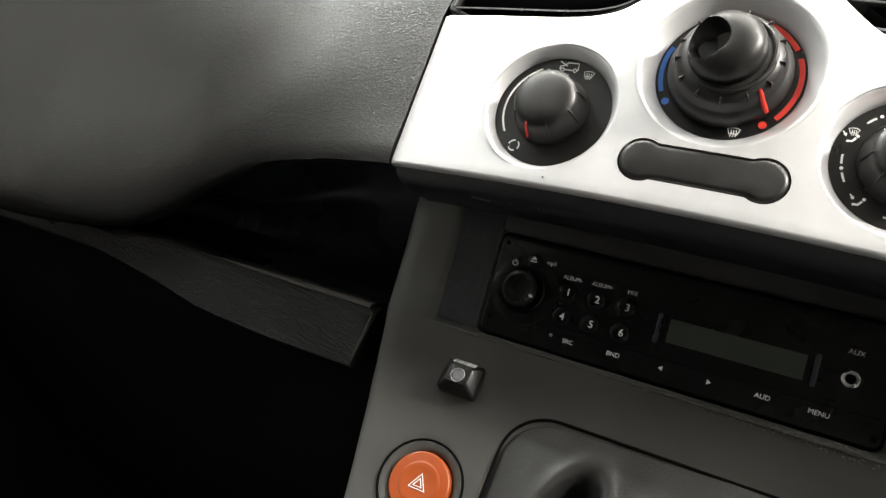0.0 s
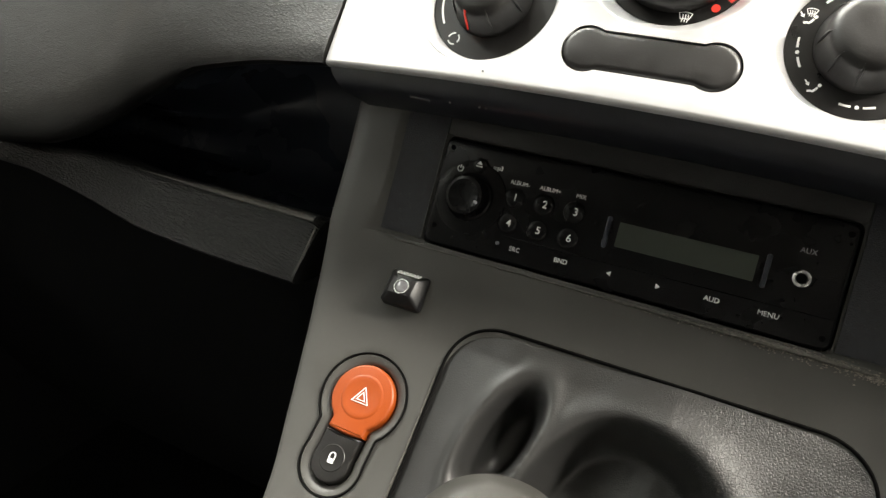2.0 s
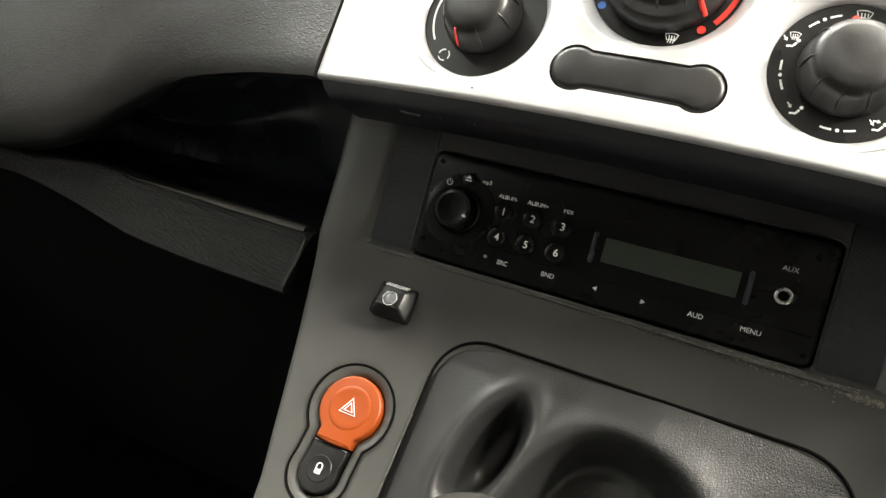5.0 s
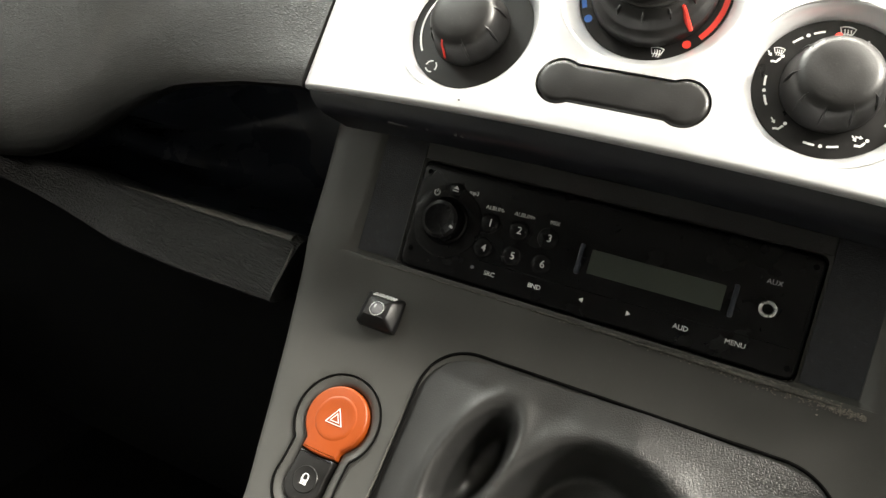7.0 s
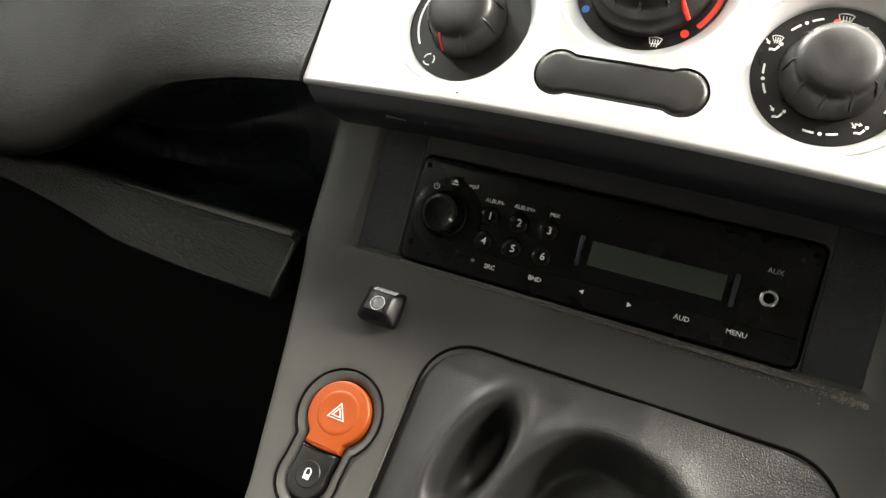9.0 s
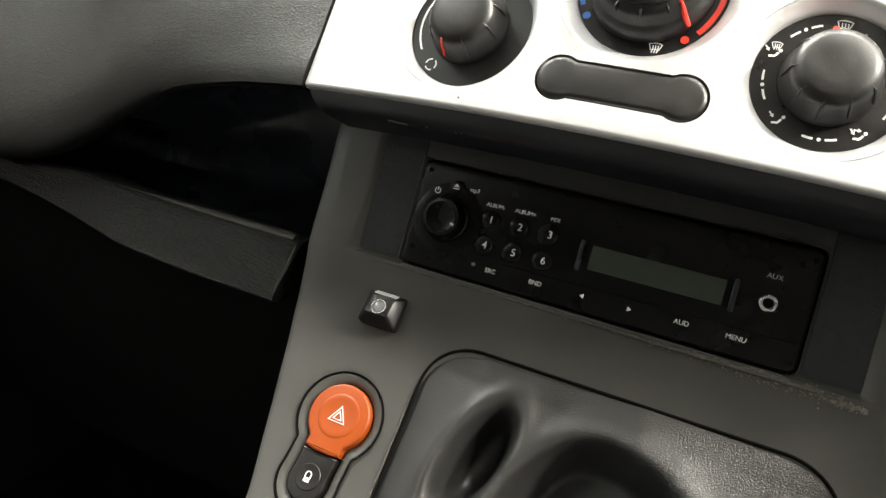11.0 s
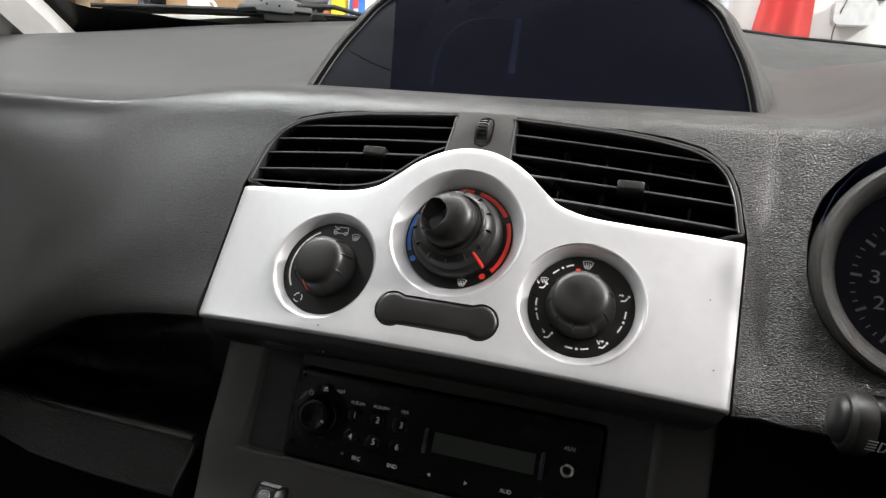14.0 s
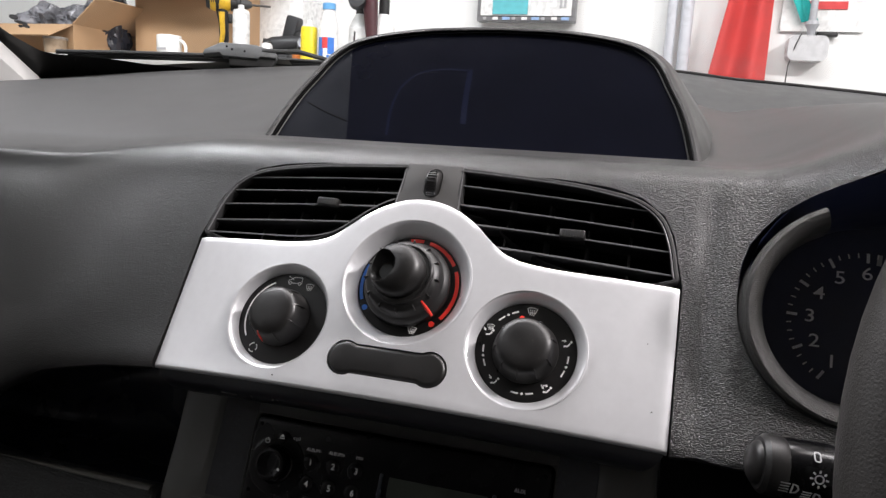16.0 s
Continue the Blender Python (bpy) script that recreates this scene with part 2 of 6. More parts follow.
def ribbon(points, width, m, h0=0.0, h1=0.0002, closed=False, bm=None):
    """A flat printed line along points in x, y."""
    bm = bm or bmesh.new()
    P = np.array(points, float)
    n = len(P)
    t = np.gradient(P, axis=0)
    if closed:
        t = np.roll(P, -1, 0) - np.roll(P, 1, 0)
    t /= np.maximum(np.linalg.norm(t, axis=1, keepdims=True), 1e-9)
    s = np.c_[-t[:, 1], t[:, 0]] * width / 2
    q = [[(*(P[i] - s[i]), h0), (*(P[i] - s[i]), h1), (*(P[i] + s[i]), h1), (*(P[i] + s[i]), h0)] for i in range(n)]
    vs = [[bm.verts.new(m @ Vector(c)) for c in r] for r in q]
    for i in range(n if closed else n - 1):
        a, b = vs[i], vs[(i + 1) % n]
        for k in range(4):
            bm.faces.new((a[k], a[(k + 1) % 4], b[(k + 1) % 4], b[k]))
    if not closed:
        bm.faces.new(vs[0])
        bm.faces.new(vs[-1][::-1])
    return bm


def tube(points, radius, n=10, closed=False, bm=None, squash=(1, 1), up=(0, 0, 1)):
    """A round bar along points; radius may be a list."""
    bm = bm or bmesh.new()
    P = [Vector(p) for p in points]
    N = len(P)
    R = radius if isinstance(radius, (list, tuple)) else [radius] * N
    rings = []
    for i, p in enumerate(P):
        a, b = (P[(i + 1) % N], P[i - 1]) if closed else (P[min(i + 1, N - 1)], P[max(i - 1, 0)])
        f = axes(p, a - b, Vector(up).cross(a - b) if Vector(up).cross(a - b).length > 1e-6 else (1, 0, 0))
        rings.append([bm.verts.new(f @ Vector((R[i] * squash[0] * math.cos(k * math.tau / n), R[i] * squash[1] * math.sin(k * math.tau / n), 0))) for k in range(n)])
    for i in range(N if closed else N - 1):
        a, b = rings[i], rings[(i + 1) % N]
        for k in range(n):
            bm.faces.new((a[k], a[(k + 1) % n], b[(k + 1) % n], b[k]))
    if not closed:
        bm.faces.new(rings[0][::-1])
        bm.faces.new(rings[-1])
    return bm


def box(x0, x1, y0, y1, z0, z1, m=Matrix.Identity(4), bevel=0.0, segments=2, bm=None):
    bm = bm or bmesh.new()
    made = bmesh.ops.create_cube(bm, size=1)["verts"]
    for v in made:
        v.co = Vector((x0 + (v.co.x + 0.5) * (x1 - x0), y0 + (v.co.y + 0.5) * (y1 - y0), z0 + (v.co.z + 0.5) * (z1 - z0)))
    if bevel:
        es = {e for v in made for e in v.link_edges}
        bmesh.ops.bevel(bm, geom=list(es), offset=bevel, segments=segments, affect="EDGES", profile=0.5)
    for v in bm.verts:
        v.co = m @ v.co
    return bm


def as_mesh(bm):
    mesh = bpy.data.meshes.new("m")
    bmesh.ops.recalc_face_normals(bm, faces=bm.faces)
    bm.to_mesh(mesh)
    bm.free()
    return mesh


def baked(ob):
    mesh = bpy.data.meshes.new_from_object(ob.evaluated_get(bpy.context.evaluated_depsgraph_get()))
    return mesh


def carved(mesh, cutters, bevel=0.0):
    """The mesh with the cutters taken out of it, and its sharp edges rounded."""
    ob = new("blank", mesh)
    tools = []
    for c in cutters:
        tool = new("tool", c)
        tools.append(tool)
        mod = ob.modifiers.new("cut", "BOOLEAN")
        mod.operation, mod.object, mod.solver = "DIFFERENCE", tool, "MANIFOLD"
    if bevel:
        mod = ob.modifiers.new("round", "BEVEL")
        mod.width, mod.segments, mod.limit_method, mod.angle_limit = bevel, 2, "ANGLE", radians(40)
    bpy.context.view_layer.update()
    out = baked(ob)
    for t in (ob, *tools):
        bpy.data.objects.remove(t)
    return out


def lettering(name, body, size, m, material, parent, label="", thick=0.00012, wide=1.0):
    cu = bpy.data.curves.new(name, "FONT")
    cu.body, cu.size, cu.align_x, cu.align_y, cu.extrude, cu.resolution_u = body, size, "CENTER", "CENTER", thick, 3
    cu.offset = 0.0 if "M" in body else size * 0.004
    ob = new(name, cu)
    bpy.context.view_layer.update()
    mesh = baked(ob)
    bpy.data.objects.remove(ob)
    mesh.transform(m @ Matrix.Diagonal((wide, 1, 1, 1)))
    return link(name, mesh, material, parent, label, smooth=False)


def circle(cx, cy, r, n=40, a0=0.0, a1=360.0):
    full = abs(a1 - a0 - 360) < 1e-6
    k = n if full else n - 1
    return [(cx + r * math.cos(radians(a0 + (a1 - a0) * i / k)), cy + r * math.sin(radians(a0 + (a1 - a0) * i / k))) for i in range(n)]


def smooth_line(points, n):
    """n points of a smooth curve through the points."""
    P = np.array(points, float)
    t = np.r_[0, np.cumsum(np.sqrt(np.linalg.norm(np.diff(P, axis=0), axis=1)))]
    s = np.linspace(0, t[-1], n)
    i = np.clip(np.searchsorted(t, s, side="right") - 1, 0, len(P) - 2)
    h = np.diff(t)
    d = np.diff(P, axis=0) / h[:, None]
    mm = np.zeros_like(P)
    mm[0], mm[-1] = d[0], d[-1]
    w = (h[1:] / (h[1:] + h[:-1]))[:, None]
    mm[1:-1] = d[:-1] * w + d[1:] * (1 - w)
    u = ((s - t[i]) / h[i])[:, None]
    hh = h[i][:, None]
    return ((2 * u**3 - 3 * u**2 + 1) * P[i] + (u**3 - 2 * u**2 + u) * hh * mm[i] + (-2 * u**3 + 3 * u**2) * P[i + 1] + (u**3 - u**2) * hh * mm[i + 1])


def lerp(x, xs, ys):
    return float(np.interp(x, xs, ys))


# ---- the two main faces: control panel and radio ----
PLEAN, RLEAN = math.atan2(0.048, 0.073), radians(24.5)
PB, PV, PN = Vector((0, -0.017, 1.001)), Vector((0, math.sin(PLEAN), math.cos(PLEAN))), Vector((0, -math.cos(PLEAN), math.sin(PLEAN)))
MR = axes((0, 0, 0.95), (0, -math.cos(RLEAN), math.sin(RLEAN)))


def bulge(x):
    return 0.013 * (1 - min(1.3, (x / 0.148) ** 2))


def on_panel(x, v, h=0.0, k=1.0):
    return PB + Vector((x, 0, 0)) + PV * v + PN * (h + k * bulge(x))


def panel_frame(x, v, h=0.0):
    slope = -0.013 * x / 0.148**2
    normal = PN - Vector((slope, 0, 0))
    return axes(on_panel(x, v, h), normal)


def console_y(z):
    return lerp(z, (0.74, 0.768, 0.77, 0.775, 0.785, 0.80, 0.82, 0.8383, 0.862, 0.885, 0.905, 0.92, 0.95, 1.0),
                (-0.9, -0.40, -0.26, -0.20, -0.165, -0.135, -0.105, -0.083, -0.0585, -0.0368, -0.0232, -0.0158, 0.0, 0.0228))

# ---- dashboard ----
LIPX = (-0.80, -0.60, -0.45, -0.386, -0.356, -0.332, -0.305, -0.28, -0.257, -0.236, -0.216, -0.186, -0.149, 0.15, 0.30, 0.80)
LIPZ = (0.905, 0.908, 0.914, 0.919, 0.923, 0.931, 0.945, 0.962, 0.975, 0.986, 0.991, 0.997, 1.001, 1.0, 1.0, 0.99)


def dash_section(x):
    """The dashboard's outline from its lower lip over the top to the windscreen, as (y, z)."""
    zl = lerp(x, LIPX, LIPZ)
    yb, zb = 0.64 - 0.3 * x * x, 1.245 - 0.1 * x * x - 0.038 * min(1, max(0, (x - 0.05) / 0.15))
    k = min(1, max(0, (-0.150 - x) / 0.17))
    k = k * k * (3 - 2 * k)
    c = min(1, max(0, (x - 0.180) / 0.11))
    c = c * c * (3 - 2 * c)
    on = lambda v: (-0.017 + v * PV.y, 1.001 + v * PV.z)
    centre = [(0.006, zl - 0.002), (-0.012, zl - 0.003), (-0.017, zl), on(0.03), on(0.0875), on(0.13), on(0.152), (0.084, 1.1365), (0.108, 1.1385), (0.135, 1.140)]
    b = 0.018 * min(1, max(0, (-0.30 - x) / 0.12))
    left = [(0.012, zl + 0.004), (-0.008 - b, zl - 0.004), (-0.014 - b, zl), (-0.017 - b, zl + 0.02), (0.009 - 0.4 * b, 0.45 * zl + 0.55 * 1.09), (0.0475, 1.084), (0.0702, 1.1086), (0.0750, 1.1168), (0.082, 1.1190), (0.135, 1.128)]
    cowl = [(0.006, zl - 0.002), (-0.012, zl - 0.003), (-0.017, zl), (-0.004, 1.02), (0.012, 1.06), (0.012, 1.11), (0.008, 1.146), (0.022, 1.166), (0.07, 1.178), (0.135, 1.183)]
    pts = [np.array(a) * (1 - k) + np.array(b) * k for a, b in zip(centre, left)]
    pts = [a * (1 - c) + np.array(b) * c for a, b in zip(pts, cowl)]
    fold = 0.0040 * math.exp(-((x - 0.1620) / 0.0065) ** 2)
    pts = [p + np.array((fold * (0, 0.3, 0.6, 1, 1, 1, 0.5, 0, 0, 0)[j], 0)) for j, p in enumerate(pts)]
    y0, z0 = pts[-1]
    well = min(1, max(0, (0.172 - abs(x + 0.004)) / 0.016))
    for s in (0.04, 0.1, 0.2, 0.3, 0.6, 0.85, 1.0):
        rise = (zb - z0) * s + 0.012 * (1 - 0.7 * min(1, max(0, (x - 0.05) / 0.15))) * math.sin(math.pi * s)
        pts.append(np.array((y0 + (yb - y0) * s, z0 + rise * (1 - well * min(1, max(0, 1.9 - 7 * s))))))
    pts.append(np.array((yb + 0.02, zb - 0.03)))
    return smooth_line(pts, 84)


xs = np.r_[np.linspace(-0.74, -0.42, 17), np.linspace(-0.405, 0.146, 75), np.linspace(0.151, 0.187, 19), np.linspace(0.194, 0.50, 42), np.linspace(0.53, 0.74, 8)]
secs = [dash_section(x) for x in xs]
body = as_mesh(slab([[(x, y, z) for y, z in s] for x, s in zip(xs, secs)], -0.005))

# the opening for the control panel and vents, in panel coordinates
OPEN = [(-0.1495, -0.03), (0.1495, -0.03), (0.1495, 0.088), (0.147, 0.100), (0.1435, 0.1175), (0.1375, 0.1300), (0.124, 0.1405), (0.106, 0.1455), (0.08, 0.1485), (0.03, 0.1505),
        (-0.03, 0.1505), (-0.08, 0.1485), (-0.106, 0.1455), (-0.124, 0.1405), (-0.1375, 0.1300), (-0.1435, 0.1175), (-0.147, 0.100), (-0.1495, 0.088)]
MP = axes(PB, PN)
stadium = [(0.46, 0.082), (0.33, 0.082), (0.27, 0.0795), (0.239, 0.0738), (0.218, 0.0653), (0.206, 0.0590), (0.196, 0.0518), (0.1885, 0.0432), (0.1821, 0.0334), (0.1785, 0.0225), (0.1771, 0.0115)] + circle(0.233, 0, 0.056, 14, 180, 270) + circle(0.46, 0, 0.056, 8, -90, 0)
MC = axes((0, 0.02, 1.072), (0, -1, 0.3))
cut1 = as_mesh(prism(OPEN, -0.06, 0.08, MP))
cut2 = as_mesh(prism(stadium, -0.06, 0.08, MC))
dash = thing("dashboard", (0, 0.2, 0.9), "grained black plastic dashboard of a van with open shelf", "dashboard")
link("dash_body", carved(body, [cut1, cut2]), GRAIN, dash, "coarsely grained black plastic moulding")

# open shelf under the passenger side: back, floor and front ledge
bm = bmesh.new()
rows = []
for x in np.linspace(-0.74, -0.150, 40):
    zl = lerp(x, LIPX, LIPZ)
    deep = 0.13 - 0.02 * math.cos((x + 0.32) * 9)
    rows.append([(x, y, z) for y, z in smooth_line([(0.012, zl + 0.003), (0.05, zl + 0.012), (deep - 0.01, zl - 0.005), (deep, 0.5 * zl + 0.45), (deep - 0.015, 0.905), (0.09, 0.892), (0.02, 0.89)], 24)])
sheet(bm, rows)
part("shelf_lining", bm, LINING, dash, "smooth black shelf lining")
rows = []
for x in np.r_[np.linspace(-0.70, -0.164, 60), -0.1615, -0.1598, -0.1590]:
    e = max(0, x + 0.164) / 0.005
    f = min(1, max(0, (x + 0.42) / 0.10))
    f = f * f * (3 - 2 * f)
    top = 0.898 + 0.0135 * f - 0.002 * e * e
    yf = -0.004 + 0.002 * e * e
    back_ = 0.020 * (1 - min(1, max(0, (x + 0.42) / 0.14)))
    t = min(1, max(0, (-0.20 - x) / 0.20))
    t = 0.014 * t * t * (3 - 2 * t)
    rows.append([(x, y + back_, z) for y, z in smooth_line([(0.03, 0.890), (0.012, top - 0.004), (0.001, top), (yf - 0.002, top - 0.002), (-0.014 + 0.5 * t, 0.900 - 0.003 * (1 - f)), (-0.0275 + t, 0.8875), (-0.029 + t, 0.885), (-0.025 + t, 0.882), (0.03, 0.876)], 26)])
bm = bmesh.new()
ends = sheet(bm, rows)
for e in (ends[0], ends[-1]):
    bm.faces.new(e)
part("shelf_ledge", bm, LEDGE, dash, "grained ledge along the shelf")
edge_x = np.linspace(-0.300, -0.1632, 34)


def ledge_top(x):
    f = min(1, max(0, (x + 0.42) / 0.10))
    return 0.898 + 0.0135 * f * f * (3 - 2 * f)


rim_pts = [(x, -0.0015, ledge_top(x) - 0.0004) for x in edge_x]
rim_r = [0.0022 * min(1, 0.05 + (x + 0.300) / 0.09) * (1 + 0.15 * noise.noise(Vector((x * 300, 0, 0)))) for x in edge_x]
# Worn edge; its highlight, fading leftwards, is in tone and taper.
part("ledge_edge", tube(rim_pts, rim_r, 10, squash=(1.5, 0.75)), DUSTLIT, dash, "worn pale edge of the ledge, highlight in its colour")
part("ledge_corner", tube([(-0.1622, -0.0030, 0.9092), (-0.1605, -0.0075, 0.9060), (-0.1602, -0.0150, 0.8985), (-0.1602, -0.0240, 0.8905), (-0.1604, -0.0275, 0.8868)], [0.0012, 0.0010, 0.0008, 0.0007, 0.0005], 8), DUSTLIT, dash, "pale corner of the ledge")
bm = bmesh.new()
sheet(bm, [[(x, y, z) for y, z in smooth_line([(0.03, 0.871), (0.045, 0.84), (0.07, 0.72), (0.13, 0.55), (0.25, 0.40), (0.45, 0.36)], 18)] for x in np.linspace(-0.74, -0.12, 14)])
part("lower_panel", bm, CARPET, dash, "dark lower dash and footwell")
# Added to keep the footwell black; covers the lit floor edge.
part("footwell_blind", box(-0.756, -0.70, -0.45, 0.46, 0.364, 0.86, bevel=0.01), CARPET, dash, "added black panel that keeps the footwell dark")
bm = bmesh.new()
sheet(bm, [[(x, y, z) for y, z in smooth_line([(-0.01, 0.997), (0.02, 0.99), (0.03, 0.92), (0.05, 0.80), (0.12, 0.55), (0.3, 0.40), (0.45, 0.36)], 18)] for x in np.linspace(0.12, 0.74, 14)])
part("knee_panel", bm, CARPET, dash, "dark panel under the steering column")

# ---- binnacle with dark screen on top of the dashboard ----
HL = radians(41)
MH = axes((-0.0025, 0.130, 1.1375), (0, -math.cos(HL), math.sin(HL)))
arch = [(0.1620, -0.004), (0.1560, 0.025), (0.1495, 0.048), (0.1405, 0.070), (0.1315, 0.091), (0.1190, 0.1065), (0.1000, 0.1165), (0.055, 0.1263), (0.0, 0.1295)]
half = smooth_line(arch, 34)
loop = [(x + 0.010 * max(0, v), v) for x, v in half] + [(-x - 0.058 * max(0, v), v) for x, v in half[::-1][1:]]
bin_ = thing("screen_binnacle", (0, 0.2, 1.14), "arched black plastic hood around a dark screen on the dashboard", "binnacle")


def hood_row(scale, depth, lift=0.0, drop=0.0):
    out = []
    for x, v in loop:
        p = MH @ Vector((x * scale, v * scale + lift, 0))
        out.append(p + Vector((0, depth, -drop * max(0, v) / 0.1295)))
    return out


bm = bmesh.new()
sheet(bm, [hood_row(0.968, 0.006), hood_row(0.969, 0.0006), hood_row(0.974, -0.0006), hood_row(0.986, -0.001), hood_row(1.0, 0.001), hood_row(1.008, 0.006),
           hood_row(1.045, 0.03, 0, 0.003), hood_row(1.115, 0.09, 0, 0.017), hood_row(1.15, 0.16, 0, 0.046), hood_row(1.15, 0.23, 0, 0.089), hood_row(1.15, 0.28, 0, 0.124)])
part("hood", bm, TOPPLATE, bin_, "matt black hood with rounded rim")
bm = bmesh.new()
sheet(bm, [hood_row(0.954, 0.014, 0.001), hood_row(0.954, 0.005, 0.001), hood_row(0.956, 0.0022), hood_row(0.962, 0.0012), hood_row(0.9685, 0.0012)])
part("rim_liner", bm, SEAM, bin_, "deep black band inside the rim")


def lens_piece(keep, depth=0.0045):
    """The part of the arch that lies on one side of the slanting joint, as a slab."""
    pts = [(x * 0.945, v * 0.945 + 0.001) for x, v in loop]
    joint = lambda v: -0.0930 - 0.265 * v
    row = [(min(x, joint(v)) if keep < 0 else max(x, joint(v)), v) for x, v in pts]
    bm = bmesh.new()
    front = [bm.verts.new(MH @ Vector((x, v, 0)) + Vector((0, depth, 0))) for x, v in row]
    back = [bm.verts.new(MH @ Vector((x, v, 0)) + Vector((0, depth + 0.004, 0))) for x, v in row]
    bm.faces.new(front)
    bm.faces.new(back[::-1])
    for k in range(len(row)):
        q = (k + 1) % len(row)
        bm.faces.new((front[k], back[k], back[q], front[q]))
    bmesh.ops.remove_doubles(bm, verts=bm.verts, dist=0.00002)
    return bm


part("screen", lens_piece(1), SCREEN, bin_, "glossy blank dark display", smooth=False)
# Reflection at the display's end put into a paler piece.
part("reflection_end", lens_piece(-1), PALELENS, bin_, "end of the display, a reflection in its paler colour", smooth=False)
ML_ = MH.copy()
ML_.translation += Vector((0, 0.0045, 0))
part("side_joint", ribbon([(-0.139, 0.0395), (-0.118, 0.0290), (-0.0995, 0.0220)], 0.0006, ML_, -0.0004, 0.0003), SEAM, bin_, "fine dark joint")
# Reflection in the display drawn as two slightly paler ribbons.
part("reflection_outline", ribbon(smooth_line([(-0.0635, 0.010), (-0.0672, 0.040), (-0.0640, 0.062), (-0.0540, 0.0755), (-0.035, 0.0805), (-0.0144, 0.0805)], 30), 0.0022, ML_, -0.0004, 0.00012), GLEAM, bin_, "faint outline of a reflection painted on the display")
part("reflection_outline", ribbon([(-0.0134, 0.0812), (-0.0105, 0.050), (-0.0072, 0.0245)], 0.0046, ML_, -0.0004, 0.00012), GLEAM, bin_, "faint outline of a reflection painted on the display")
part("lens_gap", tube([p + Vector((0, 0.0042, 0)) for p in hood_row(0.950, 0.0, 0.001)], 0.0005, 6), TRIM, bin_, "thin grey line round the display")
bm = bmesh.new()
sheet(bm, [[MH @ Vector((x, -0.006, 0)) + Vector((0, d, dz)) for x in np.linspace(-0.155, 0.155, 40)] for d, dz in ((-0.004, 0.002), (0.0, 0.0042), (0.008, 0.0045), (0.012, 0.0030))])
part("sill", bm, TOPPLATE, bin_, "black sill under the display")

# Shaded copy of the silver paint, for the panel's underside.
SHADEDUNDER = plain("shaded_silver_underside", (0.010, 0.011, 0.015), 0.35, scale=40, rough_spread=0.05)

# ---- control panel ----
TOPX = (-0.1485, -0.09, -0.078, -0.064, -0.053, -0.044, -0.034, -0.024, -0.012, 0.0, 0.012, 0.024, 0.034, 0.044, 0.053, 0.064, 0.078, 0.09, 0.1485)
TOPV = (0.0875, 0.0870, 0.0873, 0.0888, 0.0925, 0.0995, 0.1085, 0.1150, 0.1198, 0.1213, 0.1198, 0.1150, 0.1085, 0.0995, 0.0925, 0.0888, 0.0873, 0.0870, 0.0875)
tops = smooth_line(list(zip(TOPX, TOPV)), 400)


def panel_top(x):
    return lerp(x, tops[:, 0], tops[:, 1])


rows = []
for x in np.linspace(-0.1485, 0.1485, 110):
    e = 0.1485 - abs(x)
    roll = 0.0008 * max(0, 1 - e / 0.004) ** 2
    vt = panel_top(x)
    col = [on_panel(x, 0.004, -0.020), on_panel(x, 0.0006, -0.010)] + [on_panel(x, 0.002 - 0.002 * math.cos(a), -0.002 + 0.002 * math.sin(a) - roll) for a in np.linspace(0, 1.5, 7)]
    col += [on_panel(x, 0.0020 + (vt - 0.0040) * s, -roll) for s in np.linspace(0.04, 0.98, 30)]
    col += [on_panel(x, vt - 0.0008, -0.0001 - roll), on_panel(x, vt - 0.0002, -0.0005 - roll), on_panel(x, vt, -0.003), on_panel(x, vt, -0.014)]
    rows.append(col)
face = as_mesh(slab(rows, -0.0022))
DIALS = ((-0.073, 0.040, 0.0325, 0.0280), (0.0, 0.069, 0.0383, 0.0306), (0.073, 0.040, 0.0325, 0.0272))
cutters = []
for x, v, ro, rp in DIALS:
    cutters.append(as_mesh(lathe([(0, -0.03), (ro, -0.03), (ro, 0.03), (0, 0.03)], panel_frame(x, v), 72)))
SLOT = circle(0.0245, 0, 0.0100, 20, -122, 122)
SLOT = SLOT + [(-x, y) for x, y in SLOT[::-1]]
cutters.append(as_mesh(prism(SLOT, -0.03, 0.03, panel_frame(0.0003, 0.0202))))
ctrl = thing("control_panel", on_panel(0, 0, -0.01), "silver painted climate control panel with three rotary dials", "control panel")
link("fascia", carved(face, cutters), SILVER, ctrl, "satin silver painted fascia")
bm = bmesh.new()
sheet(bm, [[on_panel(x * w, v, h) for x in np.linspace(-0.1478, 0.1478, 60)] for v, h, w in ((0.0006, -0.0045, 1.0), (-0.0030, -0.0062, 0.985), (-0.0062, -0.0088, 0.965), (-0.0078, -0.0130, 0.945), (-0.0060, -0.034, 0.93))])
part("lower_return", bm, SHADEDUNDER, ctrl, "underside of the silver face, its shade in the colour")
part("blank_switch", prism([(x * 0.985, y * 0.955) for x, y in SLOT], -0.012, 0.0004, panel_frame(0.0003, 0.0202), bevel=0.0025, segments=4), KNOB, ctrl, "black bone-shaped blanking plug")

for x, w in ((-0.1005, 0.0100), (-0.0800, 0.0007), (-0.0655, 0.0007), (-0.0625, 0.0007)):
    part("clip", box(0, w, -0.0004, 0.0004 if w > 0.002 else 0.0016, -0.0006, 0.0006, axes(on_panel(x, -0.0074, -0.0112), PN)), TRIM, ctrl, "small moulded clip")

# dials
def arc_print(f, r, a0, a1, width, material, parent, name="scale_mark", h=-0.006):
    return part(name, ribbon(circle(0, 0, r, 24, a0, a1), width, f, h, h + 0.00022), material, parent)


